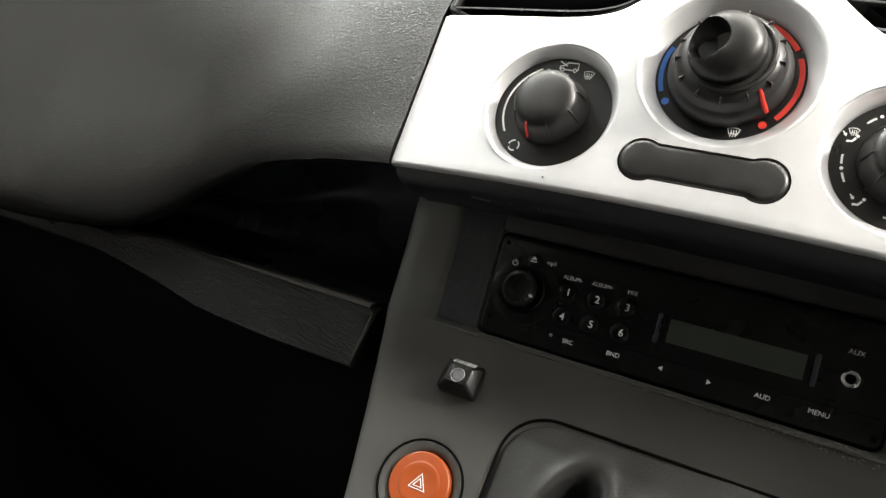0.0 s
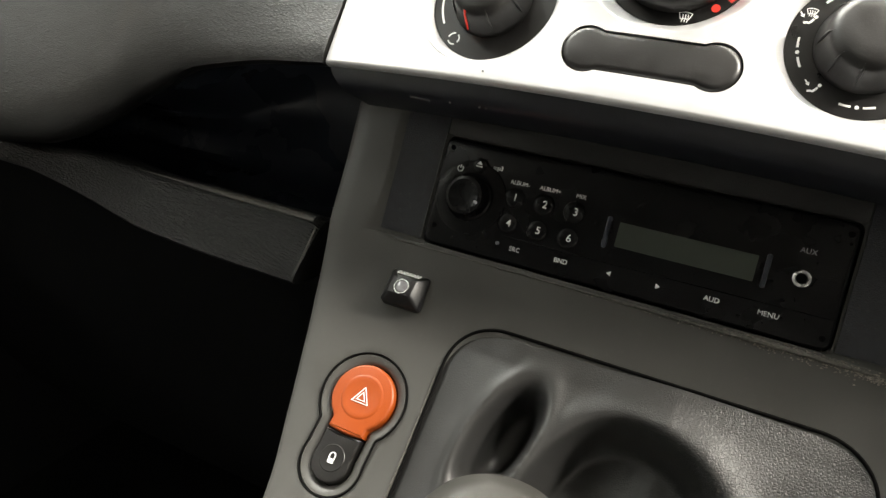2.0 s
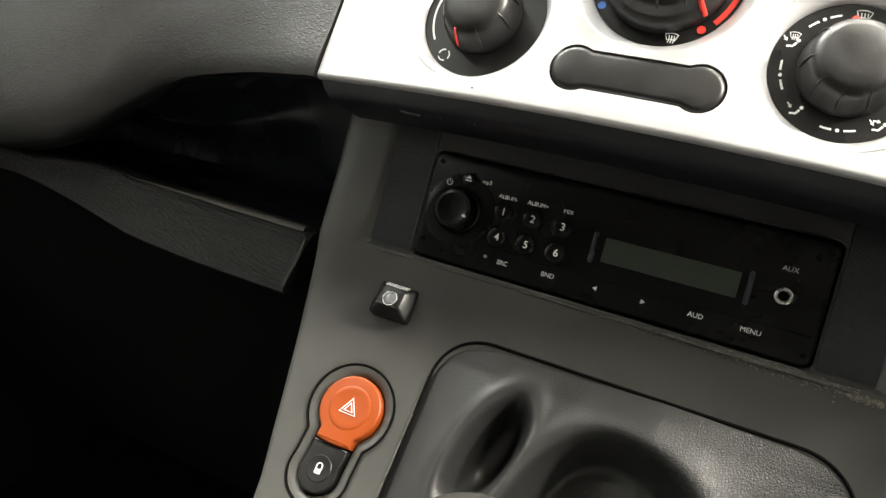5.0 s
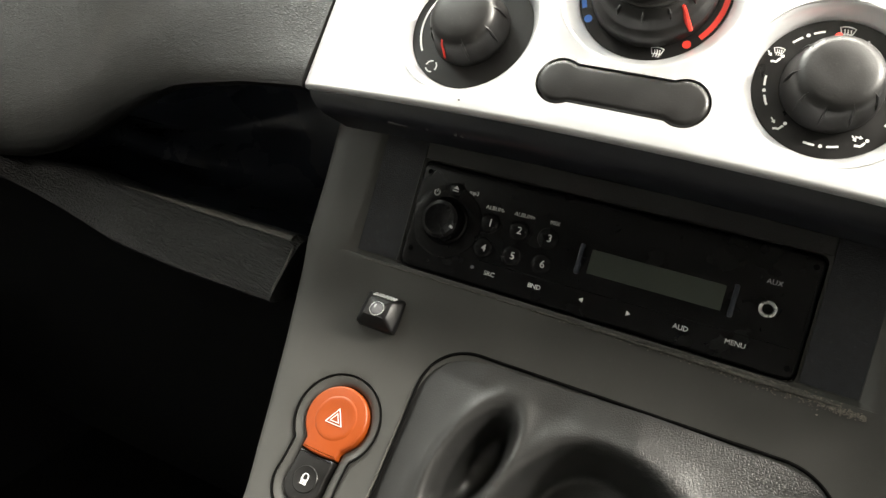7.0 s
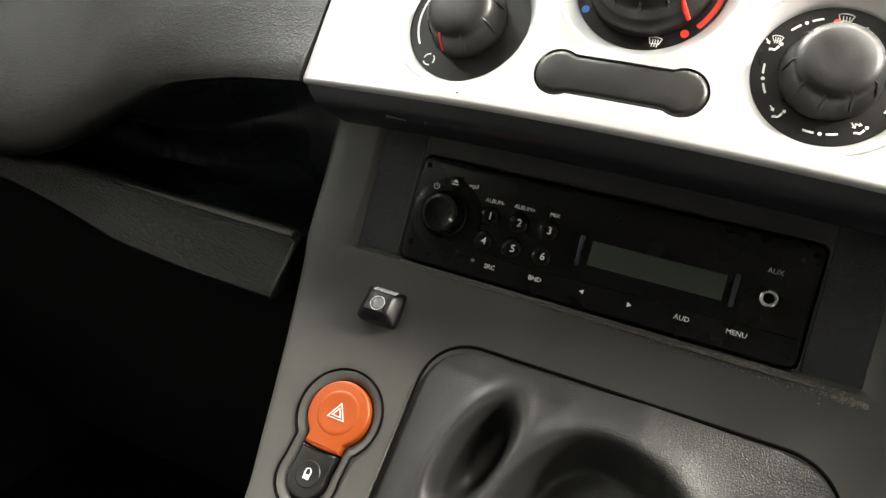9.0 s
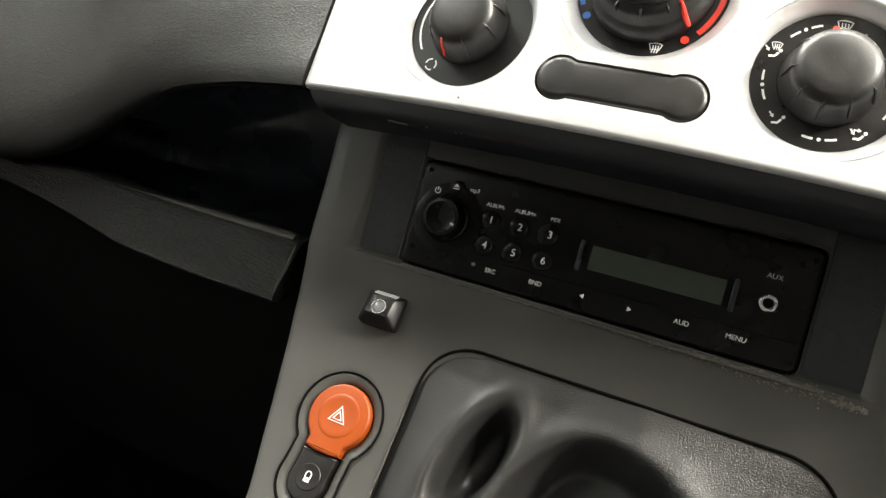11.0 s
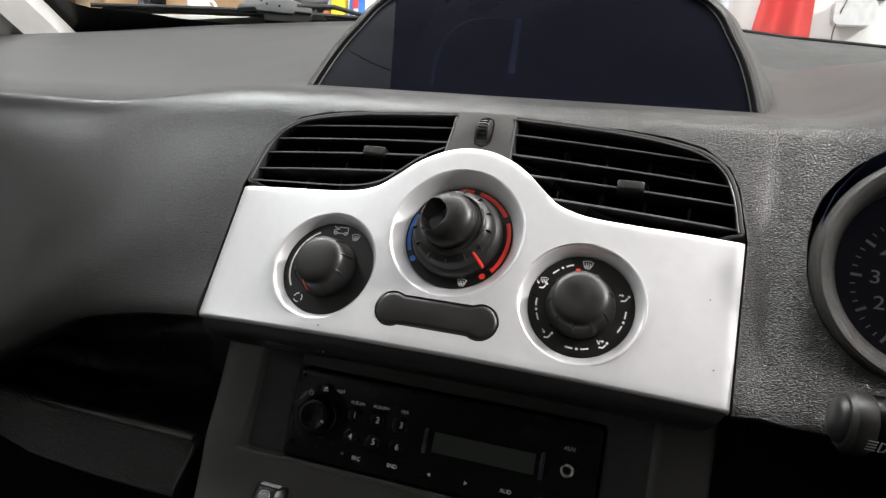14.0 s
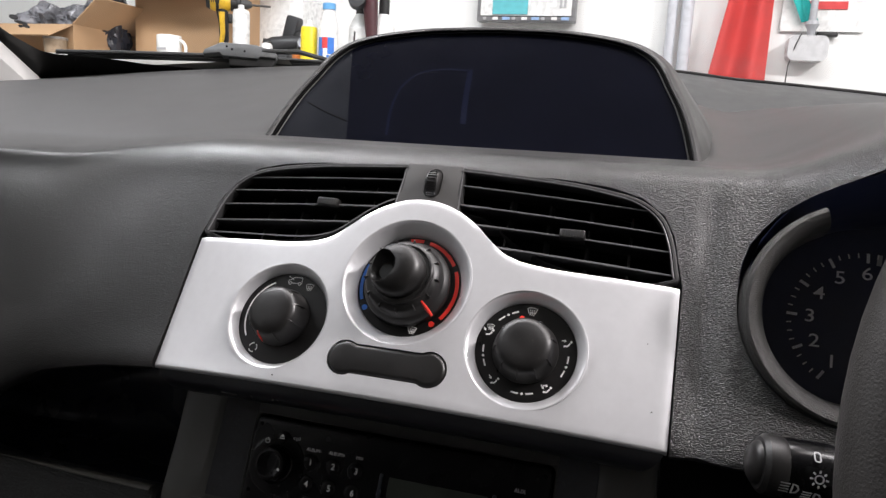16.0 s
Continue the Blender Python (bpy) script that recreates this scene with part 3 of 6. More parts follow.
def dot_print(f, r, a, size, material, parent, h=-0.006, name="dot_mark"):
    x, y = r * math.cos(radians(a)), r * math.sin(radians(a))
    return part(name, prism(circle(x, y, size, 16), h, h + 0.00022, f), material, parent)


def defrost_icon(f, x, y, s, parent, h=-0.006):
    """A fan-shaped screen with three rising waves."""
    m = f @ pose(x, y, h)
    bm = ribbon([(-1.5 * s, 0.9 * s), (-0.7 * s, 1.15 * s), (0, 1.22 * s), (0.7 * s, 1.15 * s), (1.5 * s, 0.9 * s), (0.95 * s, -0.6 * s), (0, -0.35 * s), (-0.95 * s, -0.6 * s)], 0.24 * s, m, closed=True)
    for k in (-0.6, 0, 0.6):
        ribbon([(k * s + 0.14 * s * math.sin(q * 3.1), -1.3 * s + q * 1.9 * s) for q in np.linspace(0, 1, 8)], 0.24 * s, m, bm=bm)
    return part("defrost_icon", bm, PRINT, parent)


def airflow_icon(f, x, y, s, parent, flow, h=-0.006):
    """Arrows towards a bent bar with a dot."""
    m = f @ pose(x, y, h)
    bm = ribbon([(-1.0 * s, -0.9 * s), (-0.3 * s, -0.75 * s), (0.2 * s, -0.8 * s), (0.7 * s, -0.2 * s), (1.0 * s, 0.3 * s)], 0.5 * s, m)
    prism(circle(1.35 * s, 0.85 * s, 0.42 * s, 12), 0, 0.0002, m, bm=bm)
    for ax, ay, an in flow:
        q = m @ pose(ax * s, ay * s, 0, 0, 0, an)
        prism([(-0.9 * s, -0.16 * s), (0.0, -0.16 * s), (0.0, -0.5 * s), (0.75 * s, 0), (0.0, 0.5 * s), (0.0, 0.16 * s), (-0.9 * s, 0.16 * s)], 0, 0.0002, q, bm=bm)
    return part("airflow_icon", bm, PRINT, parent)


def small_knob(f, parent, angle, marks, red):
    k = part("knob", lathe([(0.0, -0.0062), (0.0176, -0.0062), (0.0177, -0.0050), (0.0172, -0.0034), (0.0166, -0.0014), (0.0160, 0.0010), (0.0154, 0.0038), (0.0148, 0.0060),
                             (0.0136, 0.0078), (0.0110, 0.0088), (0.0065, 0.0093), (0.0, 0.0095)], f, 64), KNOB, parent, "soft black rotary knob")
    for a in marks:
        q = f @ pose(0, 0, 0, 0, 0, a)
        part("grip_rib", tube([q @ Vector(p) for p in ((0.0130, 0, 0.0080), (0.0147, 0, 0.0064), (0.0156, 0, 0.0036), (0.0164, 0, 0.0004), (0.0170, 0, -0.0026))], [0.0002, 0.0005, 0.0006, 0.0005, 0.0002], 6), KNOB, k)
    q = f @ pose(0, 0, 0, 0, 0, angle)
    if red == "line":
        part("pointer", tube([q @ Vector(p) for p in ((0.0140, 0.0002, 0.0074), (0.0151, 0.0001, 0.0052), (0.0159, 0.0, 0.0020), (0.0166, -0.0002, -0.0008), (0.0173, -0.0003, -0.0034))], [0.0005, 0.0006, 0.0007, 0.0006, 0.0004], 8), RED, k, "red pointer line")
    else:
        part("pointer", prism(circle(0.0151, 0, 0.0013, 14), 0.0022, 0.0050, q), RED, k, "red pointer dot")
    return k


for x, v, r_ in ((-0.0642, 0.0045, 0.0005), (0.1345, 0.0535, 0.0003), (0.1395, 0.0186, 0.0004)):
    part("speck", prism([(r_ * (1 + 0.4 * math.sin(3 * k)) * math.cos(k * 0.785), r_ * 0.7 * math.sin(k * 0.785)) for k in range(8)], -0.0004, 0.0003, panel_frame(x, v)), DARK, ctrl, "dark fleck of dirt")
for n, (x, v, ro, rp) in enumerate(DIALS):
    f = panel_frame(x, v)
    deep = -0.0085 if n == 1 else -0.0062
    part("dial_bezel", lathe([(ro + 0.0008, -0.0030), (ro + 0.0004, -0.0004), (ro - 0.0001, -0.0003), (ro - 0.0010, -0.0007), (ro - 0.0024, -0.0022), (rp + 0.0012, deep + 0.0015), (rp + 0.0002, deep), (rp - 0.0002, deep - 0.004)], f, 88),
         SILVER, ctrl, "dished silver bezel")
    plate = part("dial_plate", prism(circle(0, 0, rp, 72), deep - 0.006, deep, f), PLATE, ctrl, "black dial plate with printed symbols")
    h = deep
    if n == 0:
        small_knob(f @ pose(0, 0, deep + 0.0062), plate, 250, (-20, 20, 60, 100, 140, 180, 215, 290), "line")
        arc_print(f, 0.0240, 118, 214, 0.0009, PRINT, plate, h=h)
        for a in (205, 325, 85):
            g = f @ pose(0.0238 * math.cos(radians(237)), 0.0238 * math.sin(radians(237)), 0)
            part("recirculation_icon", ribbon(circle(0, 0, 0.0026, 10, a, a + 85), 0.0006, g, h, h + 0.0002), PRINT, plate)
        g = f @ pose(0.0015, 0.0232, h)
        bm = ribbon([(-0.0045, -0.001), (-0.0045, 0.0007), (-0.003, 0.0011), (-0.001, 0.0028), (0.0042, 0.0028), (0.0046, -0.001)], 0.0005, g)
        ribbon([(-0.0018, -0.001), (0.0019, -0.001)], 0.0005, g, bm=bm)
        for cx in (-0.0031, 0.0032):
            ribbon(circle(cx, -0.0011, 0.0009, 12), 0.0005, g, closed=True, bm=bm)
        ribbon([(-0.005, 0.0032), (-0.0012, 0.0010)], 0.0005, g, bm=bm)
        part("vehicle_icon", bm, PRINT, plate)
        defrost_icon(f, 0.0120, 0.0205, 0.0017, plate, h)
    elif n == 1:
        k = part("knob", lathe([(0, deep), (0.0252, deep), (0.0254, -0.0040), (0.0246, -0.0018), (0.0230, -0.0004), (0.0222, 0.0006), (0.0217, 0.0052), (0.0205, 0.0074), (0.0180, 0.0090), (0.0162, 0.0096), (0, 0.0098)], f, 72), KNOB, plate, "large stepped temperature knob")
        top = as_mesh(lathe([(0, 0.006), (0.0156, 0.006), (0.0156, 0.0112), (0.0150, 0.0152), (0.0135, 0.0184), (0.0108, 0.0203), (0.0065, 0.0212), (0, 0.0214)], f @ pose(-0.0010, 0.0006, 0), 64))
        hg = f @ pose(-0.0042, 0.0008, 0.0124, 4, -37, 0)
        hole = as_mesh(lathe([(0, -0.0020), (0.0066, -0.0012), (0.0084, 0.003), (0.0096, 0.008), (0.0108, 0.014), (0.0140, 0.030), (0, 0.030)], hg, 44))
        link("finger_grip", carved(top, [hole], 0.0007), KNOB, k, "thumb grip with a round hollow")
        part("screw", lathe([(0, 0.0002), (0.0006, 0.0002), (0.0007, 0.0010), (0.0013, 0.0010), (0.0015, 0.0004), (0.0015, -0.002)], hg @ pose(0.0012, -0.0026, -0.0008), 20), VENT, k, "small screw sunk in the hollow")
        swirl = [(0.0176 * math.cos(radians(a)), 0.0176 * math.sin(radians(a)), 0.0094) for a in np.linspace(-118, 62, 30)]
        swirl += [(0.0176 * (1 - 0.10 * q) * math.cos(radians(62 + 36 * q)), 0.0176 * (1 - 0.10 * q) * math.sin(radians(62 + 36 * q)), 0.0094 + 0.004 * q) for q in np.linspace(0.2, 1, 5)]
        part("swirl_edge", tube([f @ Vector(p) for p in swirl], [0.0003 + 0.0010 * math.sin(math.pi * min(1, 0.06 + 0.92 * q / (len(swirl) - 1))) for q in range(len(swirl))], 8), KNOB, k, "curved raised edge round the grip")
        for a in range(-170, 180, 28):
            part("grip_rib", box(0.0192, 0.0219, -0.00045, 0.00045, 0.0040, 0.0084, f @ pose(0, 0, 0, 0, 0, a), 0.0004), KNOB, k)
        part("pointer", tube([f @ pose(0, 0, 0, 0, 0, -43) @ Vector(p) for p in ((0.0205, 0, 0.0078), (0.0219, 0, 0.0050), (0.0226, 0, 0.0016), (0.0240, 0, -0.0008), (0.0258, 0, -0.0034))], [0.0006, 0.0009, 0.0011, 0.0011, 0.0009], 8), RED, k, "red pointer line")
        for a0, a1 in ((84, 100), (32, 76), (-38, 24)):
            arc_print(f, 0.0286, a0, a1, 0.0022, RED, plate, h=h)
        dot_print(f, 0.0280, -49, 0.0017, RED, plate, h)
        arc_print(f, 0.0286, 158, 204, 0.0020, BLUE, plate, h=h)
        dot_print(f, 0.0284, 215, 0.0017, BLUE, plate, h)
        defrost_icon(f, 0.0080, -0.0262, 0.0017, plate, h)
    else:
        small_knob(f @ pose(0, 0, deep + 0.0062), plate, 103, (-25, 20, 65, 145, 190, 230, 265, 300), "dot")
        for a in (123, 194, 274, 347):
            arc_print(f, 0.0228, a - 15, a - 5, 0.0008, PRINT, plate, h=h)
            arc_print(f, 0.0228, a + 5, a + 15, 0.0008, PRINT, plate, h=h)
            dot_print(f, 0.0228, a, 0.0007, PRINT, plate, h)
        defrost_icon(f, 0.0002, 0.0228, 0.0018, plate, h)
        defrost_icon(f, -0.0208, 0.0108, 0.0013, plate, h)
        airflow_icon(f, -0.0212, 0.0078, 0.0016, plate, ((-1.6, 1.0, -50),), h)
        airflow_icon(f, 0.0210, 0.0074, 0.0016, plate, ((-0.9, 1.0, 0),), h)
        airflow_icon(f, -0.0140, -0.0182, 0.0016, plate, ((-1.3, 1.0, -50),), h)
        airflow_icon(f, 0.0138, -0.0186, 0.0016, plate, ((-1.3, 0.7, -50), (-0.3, 1.25, 0)), h)

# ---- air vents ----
# Same plastic as the slat edges, darkened for its shade.
SLAT = plain("slat_shaded_plastic", (0.006, 0.006, 0.0063), 0.5, scale=60, spec=0.3)
VL = [(-0.0172, 0.1480), (-0.045, 0.1466), (-0.08, 0.1446), (-0.106, 0.1415), (-0.124, 0.1372), (-0.1362, 0.1282), (-0.1424, 0.1150), (-0.1460, 0.0980), (-0.1465, 0.0905), (-0.104, 0.0903), (-0.085, 0.0920),
      (-0.067, 0.0975), (-0.054, 0.1050), (-0.038, 0.1165), (-0.0195, 0.1235)]


def loop_frame(points, width, h0, h1, bm):
    P = np.array(points)
    t = np.roll(P, -1, 0) - np.roll(P, 1, 0)
    t /= np.linalg.norm(t, axis=1, keepdims=True)
    a2 = np.sum(P[:, 0] * np.roll(P[:, 1], -1) - np.roll(P[:, 0], -1) * P[:, 1])
    inn = np.c_[-t[:, 1], t[:, 0]] * (1 if a2 > 0 else -1)
    rows = []
    for off, h in ((-0.0006, h1 - 0.004), (-0.0004, h1 - 0.0006), (0.0003, h1), (width - 0.0006, h1), (width, h1 - 0.0008), (width + 0.0006, h0)):
        rows.append([on_panel(x + d[0] * off, v + d[1] * off, h - 0.0085 * max(0, min(1, 2.2 * d[1] - 0.5)) * min(1, max(0, (0.142 - abs(x)) / 0.01)), 0.5) for (x, v), d in zip(points, inn)])
    n = len(points)
    keep = [not (inn[i][1] > 0.25 and 0.02 < points[i][0] < 0.105) for i in range(n)]
    start = next((i for i in range(n) if keep[i] and not keep[i - 1]), None)
    if start is None:
        return sheet(bm, rows, closed=True)
    order = [(start + i) % n for i in range(n) if keep[(start + i) % n]]
    return sheet(bm, [[row[i] for i in order] for row in rows])


SLATS = {-1: ((-0.1385, 0.1330, -0.0195, 0.1382), (-0.1400, 0.1235, -0.0210, 0.1283), (-0.1430, 0.1130, -0.0350, 0.1183), (-0.1455, 0.1010, -0.0510, 0.1062)),
         1: ((0.0205, 0.1370, 0.1320, 0.1320), (0.0215, 0.1240, 0.1405, 0.1188), (0.0330, 0.1118, 0.1425, 0.1082), (0.0470, 0.0988, 0.1430, 0.0945))}
TABS = {-1: (-0.0648, 0.1178), 1: (0.0882, 0.1115)}
for side in (-1, 1):
    vent = thing("air_vent", on_panel(0.08 * side, 0.1, -0.02), "black plastic dashboard air vent with horizontal slats", "air vent", "air vents on the dashboard")
    pts = [(-side * x, v) for x, v in VL]
    dense = smooth_line(pts + [pts[0]], 90)[:-1]
    bm = bmesh.new()
    loop_frame([tuple(p) for p in dense], 0.0021, -0.006, 0.0010, bm)
    part("frame", bm, DARK, vent, "thin black rim")
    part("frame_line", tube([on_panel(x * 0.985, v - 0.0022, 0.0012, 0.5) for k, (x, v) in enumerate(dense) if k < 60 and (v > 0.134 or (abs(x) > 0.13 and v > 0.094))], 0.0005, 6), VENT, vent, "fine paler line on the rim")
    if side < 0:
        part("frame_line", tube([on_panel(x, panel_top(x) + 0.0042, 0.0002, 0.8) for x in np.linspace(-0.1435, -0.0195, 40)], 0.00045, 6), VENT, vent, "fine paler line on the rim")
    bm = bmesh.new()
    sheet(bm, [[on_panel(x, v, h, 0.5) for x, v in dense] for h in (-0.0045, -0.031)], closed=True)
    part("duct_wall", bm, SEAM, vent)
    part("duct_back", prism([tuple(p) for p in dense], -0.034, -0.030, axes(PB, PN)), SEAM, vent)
    for xa, va, xb, vb in SLATS[side]:
        bm = bmesh.new()
        rows = []
        for s in np.linspace(0, 1, 14):
            x, v = xa - 0.003 + (xb - xa + 0.006) * s, va + (vb - va) * s
            rows.append([on_panel(x, v + dv, h, 0.5) for dv, h in ((-0.0004, -0.0020), (0.0005, -0.0019), (0.0007, -0.0025), (0.0012, -0.016), (0.0006, -0.016), (-0.0005, -0.0026))])
        sheet(bm, rows, closed=True)
        slat = part("slat", bm, SLAT, vent)
        part("slat_edge", tube([on_panel(xa - 0.003 + (xb - xa + 0.006) * q, va + (vb - va) * q + 0.0001, -0.0017, 0.5) for q in np.linspace(0, 1, 14)], 0.00056, 6), VENT, slat, "rounded front edge, its lit look in the colour")
    for x in ((-0.112, -0.088, -0.064, -0.04) if side < 0 else (0.048, 0.072, 0.096, 0.12)):
        lo = panel_top(x) + 0.006
        hi = lerp(abs(x), (0.0, 0.1, 0.13, 0.14), (0.146, 0.140, 0.130, 0.12))
        part("vane", box(-0.0007, 0.0007, lo, hi, -0.028, -0.013, axes(PB + PN * bulge(x) * 0.5, PN) @ pose(x, 0, 0)), DARK, vent)
    tx, tv = TABS[side]
    g = axes(on_panel(tx, tv, 0, 0.5), PN)
    tab = part("slider_tab", box(-0.0072, 0.0072, -0.0027, 0.0027, -0.008, 0.0016, g, 0.0010), KNOB, vent, "small ribbed slider tab")
    for i in range(8):
        part("tab_rib", box(-0.0061 + i * 0.0016, -0.0054 + i * 0.0016, -0.0022, 0.0022, 0.0014, 0.0020, g), DARK, tab)
bridge = thing("vent_thumbwheel", on_panel(0, 0.136, -0.01), "ribbed black thumbwheel in a grey bridge between the vents", "thumbwheel")
slot = as_mesh(prism(circle(0.001, 0.1405, 0.0052, 16, 0, 180) + circle(0.001, 0.1310, 0.0052, 16, 180, 360), -0.02, 0.03, MP))
plate = as_mesh(prism([(-0.0200, 0.1180), (0.0200, 0.1180), (0.0178, 0.1490), (-0.0178, 0.1490)], 0.000, 0.0074, MP, bevel=0.0004))
link("bridge_plate", carved(plate, [slot]), TRIM, bridge, "satin grey plastic bridge")
for sx in (-1, 1):
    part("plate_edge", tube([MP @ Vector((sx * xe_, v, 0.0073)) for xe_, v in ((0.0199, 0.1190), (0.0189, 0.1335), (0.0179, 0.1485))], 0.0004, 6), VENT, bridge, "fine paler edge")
g = axes(on_panel(0.001, 0.1358, -0.0035, 0.5), (1, 0, 0), (0, 1, 0))
wheel = part("wheel", lathe([(0, -0.0046), (0.0078, -0.0045), (0.0094, -0.0034), (0.0101, 0.0), (0.0094, 0.0034), (0.0078, 0.0045), (0, 0.0046)], g, 40), KNOB, bridge)
for k in range(30):
    part("wheel_rib", box(0.0096, 0.0104, -0.0004, 0.0004, -0.0026, 0.0026, g @ pose(0, 0, 0, 0, 0, 12 * k)), KNOB, wheel)
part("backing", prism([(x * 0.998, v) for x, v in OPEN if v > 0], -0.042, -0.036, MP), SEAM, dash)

# ---- centre console ----
prof = smooth_line([(console_y(z), z) for z in (0.985, 0.965, 0.95, 0.93, 0.92, 0.905, 0.885, 0.862, 0.8383, 0.82, 0.80, 0.785, 0.775, 0.77)] + [(-0.40, 0.768), (-0.75, 0.766)], 110)
rows = []
for y, z in prof:
    xe = lerp(z, (0.77, 0.80, 0.826, 0.841, 0.86, 0.885, 0.90, 0.92, 1.0), (0.108, 0.114, 0.1215, 0.1274, 0.1335, 0.1412, 0.1440, 0.1468, 0.1482))
    fl = lerp(z, (0.767, 0.80, 0.86), (-0.10, 0.06, 0.12))
    down = lerp(z, (0.767, 0.80, 0.84), (-0.25, -0.05, 0.0))
    cross = [(-xe + 0.004, y + max(fl, 0.02), z + down), (-xe + 0.0005, y + 0.02, z - 0.012), (-xe, y + 0.006, z - 0.003), (-xe + 0.0012, y + 0.0018, z), (-xe + 0.004, y + 0.0003, z)]
    mid = [(x, y, z) for x in np.linspace(-xe + 0.012, xe - 0.012, 40)]
    rows.append(cross + mid + [(-x, b, c) for x, b, c in cross[::-1]])
shell = as_mesh(slab(rows, -0.010))


def rounded(x0, x1, y0, y1, r, n=8):
    return (circle(x1 - r, y1 - r, r, n, 0, 90) + circle(x0 + r, y1 - r, r, n, 90, 180) + circle(x0 + r, y0 + r, r, n, 180, 270) + circle(x1 - r, y0 + r, r, n, 270, 360))


MB = axes((0.03, -0.085, 0.8383), (0, -0.75, 0.66))
MZ = axes((-0.0922, -0.0631, 0.8580), (0, -0.683, 0.73))
BOOT = rounded(-0.0912, 0.0912, -0.26, 0.0768, 0.0250)


def keyhole(shrink, n=96):
    """Two circles melted into a keyhole outline, drawn in by shrink."""
    def dist(x, y):
        d1, d2 = math.hypot(x, y) - 0.0222, math.hypot(x + 0.0018, y + 0.0322) - 0.0162
        h = max(0, 0.006 - abs(d1 - d2)) / 0.006
        run = min(1, max(0, (-y - 0.002) / 0.0302))
        return min(min(d1, d2) - h * h * 0.0015, math.hypot(x + 0.0018 * run, y + 0.002 + 0.0302 * run) - 0.0158)
    out = []
    for q in range(n):
        c, s_ = math.cos(q * math.tau / n), math.sin(q * math.tau / n)
        lo, hi = 0.0, 0.06
        for _ in range(30):
            mid_ = (lo + hi) / 2
            lo, hi = (mid_, hi) if dist(mid_ * c, -0.016 + mid_ * s_) < -shrink else (lo, mid_)
        out.append((lo * c, -0.016 + lo * s_))
    return out


def bay_cut(side):
    """A wedge that lets the console step back towards the radio's end."""
    bm = bmesh.new()
    xs_ = ((0.1300, 0.0034), (0.1200, 0.0008), (0.1160, -0.0020), (0.0930, -0.0038), (0.0900, -0.0038))
    rows = []
    for v, d in ((-0.0326, 0.0), (-0.0306, 1.0), (0.0, 1.0), (0.0440, 1.0), (0.0470, 1.0)):
        lows = [MR @ Vector((side * x, v, h if h > 0 else h * d + 0.0006 * (1 - d))) for x, h in xs_]
        rows.append(lows + [MR @ Vector((side * 0.0900, v, 0.02)), MR @ Vector((side * 0.1300, v, 0.02))])
    ends = sheet(bm, rows, closed=True)
    bm.faces.new(ends[0])
    bm.faces.new(ends[-1][::-1])
    return bm


ring_out = keyhole(0.0)
cuts = [as_mesh(prism(BOOT, -0.04, 0.06, MB)),
        as_mesh(prism(rounded(-0.0932, 0.0932, -0.0316, 0.0232, 0.004), -0.05, 0.05, MR)),
        as_mesh(prism(ring_out, -0.02, 0.02, MZ)),
        as_mesh(bay_cut(-1)), as_mesh(bay_cut(1)), as_mesh(box(-0.0935, 0.0935, 0.0226, 0.0475, -0.0037, 0.03, MR))]
console = thing("centre_console", (0, -0.1, 0.767), "satin charcoal plastic centre console of a van", "console")
link("console_body", carved(shell, cuts, 0.0009), SATIN, console, "smooth charcoal plastic moulding")
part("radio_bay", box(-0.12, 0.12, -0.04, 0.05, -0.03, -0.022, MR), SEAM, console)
lip_x = np.linspace(-0.110, 0.113, 120)
lip_r = [(0.0003 + 0.0009 * min(1, max(0, (x + 0.03) / 0.10))) * (1 + 0.5 * noise.noise(Vector((x * 420, 3, 0)))) * math.sqrt(min(1, max(0.02, (0.113 - x) / 0.02))) for x in lip_x]
# Dusty lip; its highlight towards the right is put into the tube.
part("bay_lip", tube([(x, console_y(0.9202) - 0.0004 + 0.0002 * noise.noise(Vector((x * 200, 0, 5))), 0.9202 - 0.0012 * max(0, x - 0.09) / 0.03) for x in lip_x], lip_r, 8), DUSTLIT, console, "dusty worn lip below the radio, highlight in its colour")
bm = bmesh.new()
grains = random.Random(7)
for _ in range(700):
    x = 0.120 - abs(grains.gauss(0, 0.045))
    z = 0.9198 + grains.gauss(0, 0.0004 + 0.0010 * min(1, max(0, (x - 0.03) / 0.06)) * min(1, (0.121 - x) / 0.02)) - 0.0014 * max(0, x - 0.085) / 0.03
    y = console_y(z) - 0.0002
    r_ = grains.uniform(0.00015, 0.0005)
    q = axes((x, y - r_ * 0.2, z), (0, -0.8, 0.6))
    prism([(r_ * math.cos(k * 1.2566), r_ * 0.7 * math.sin(k * 1.2566)) for k in range(5)], -r_ * 0.5, r_ * 0.5, q, bm=bm)
tagged(part("dust", bm, plain("pale_dust", (0.15, 0.135, 0.115), 0.7, scale=700, spread=0.5), console, "grains of dust along the lip", smooth=False), kind="stuff")

# Dark bluish tone carries the recess shade; the speckle is dust.
RECESS = plain("speckled_shaded_recess", (0.011, 0.012, 0.016), 0.4, bump=0.00025, bump_scale=1500, scale=300, spread=0.35, dust=0.10)
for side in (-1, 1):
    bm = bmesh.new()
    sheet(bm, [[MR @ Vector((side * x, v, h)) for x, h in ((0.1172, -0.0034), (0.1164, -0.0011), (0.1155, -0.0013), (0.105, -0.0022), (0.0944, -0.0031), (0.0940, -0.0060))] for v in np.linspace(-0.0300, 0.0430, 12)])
    part("bay_panel", bm, RECESS, console, "speckled recess beside the radio, its shade in the colour")
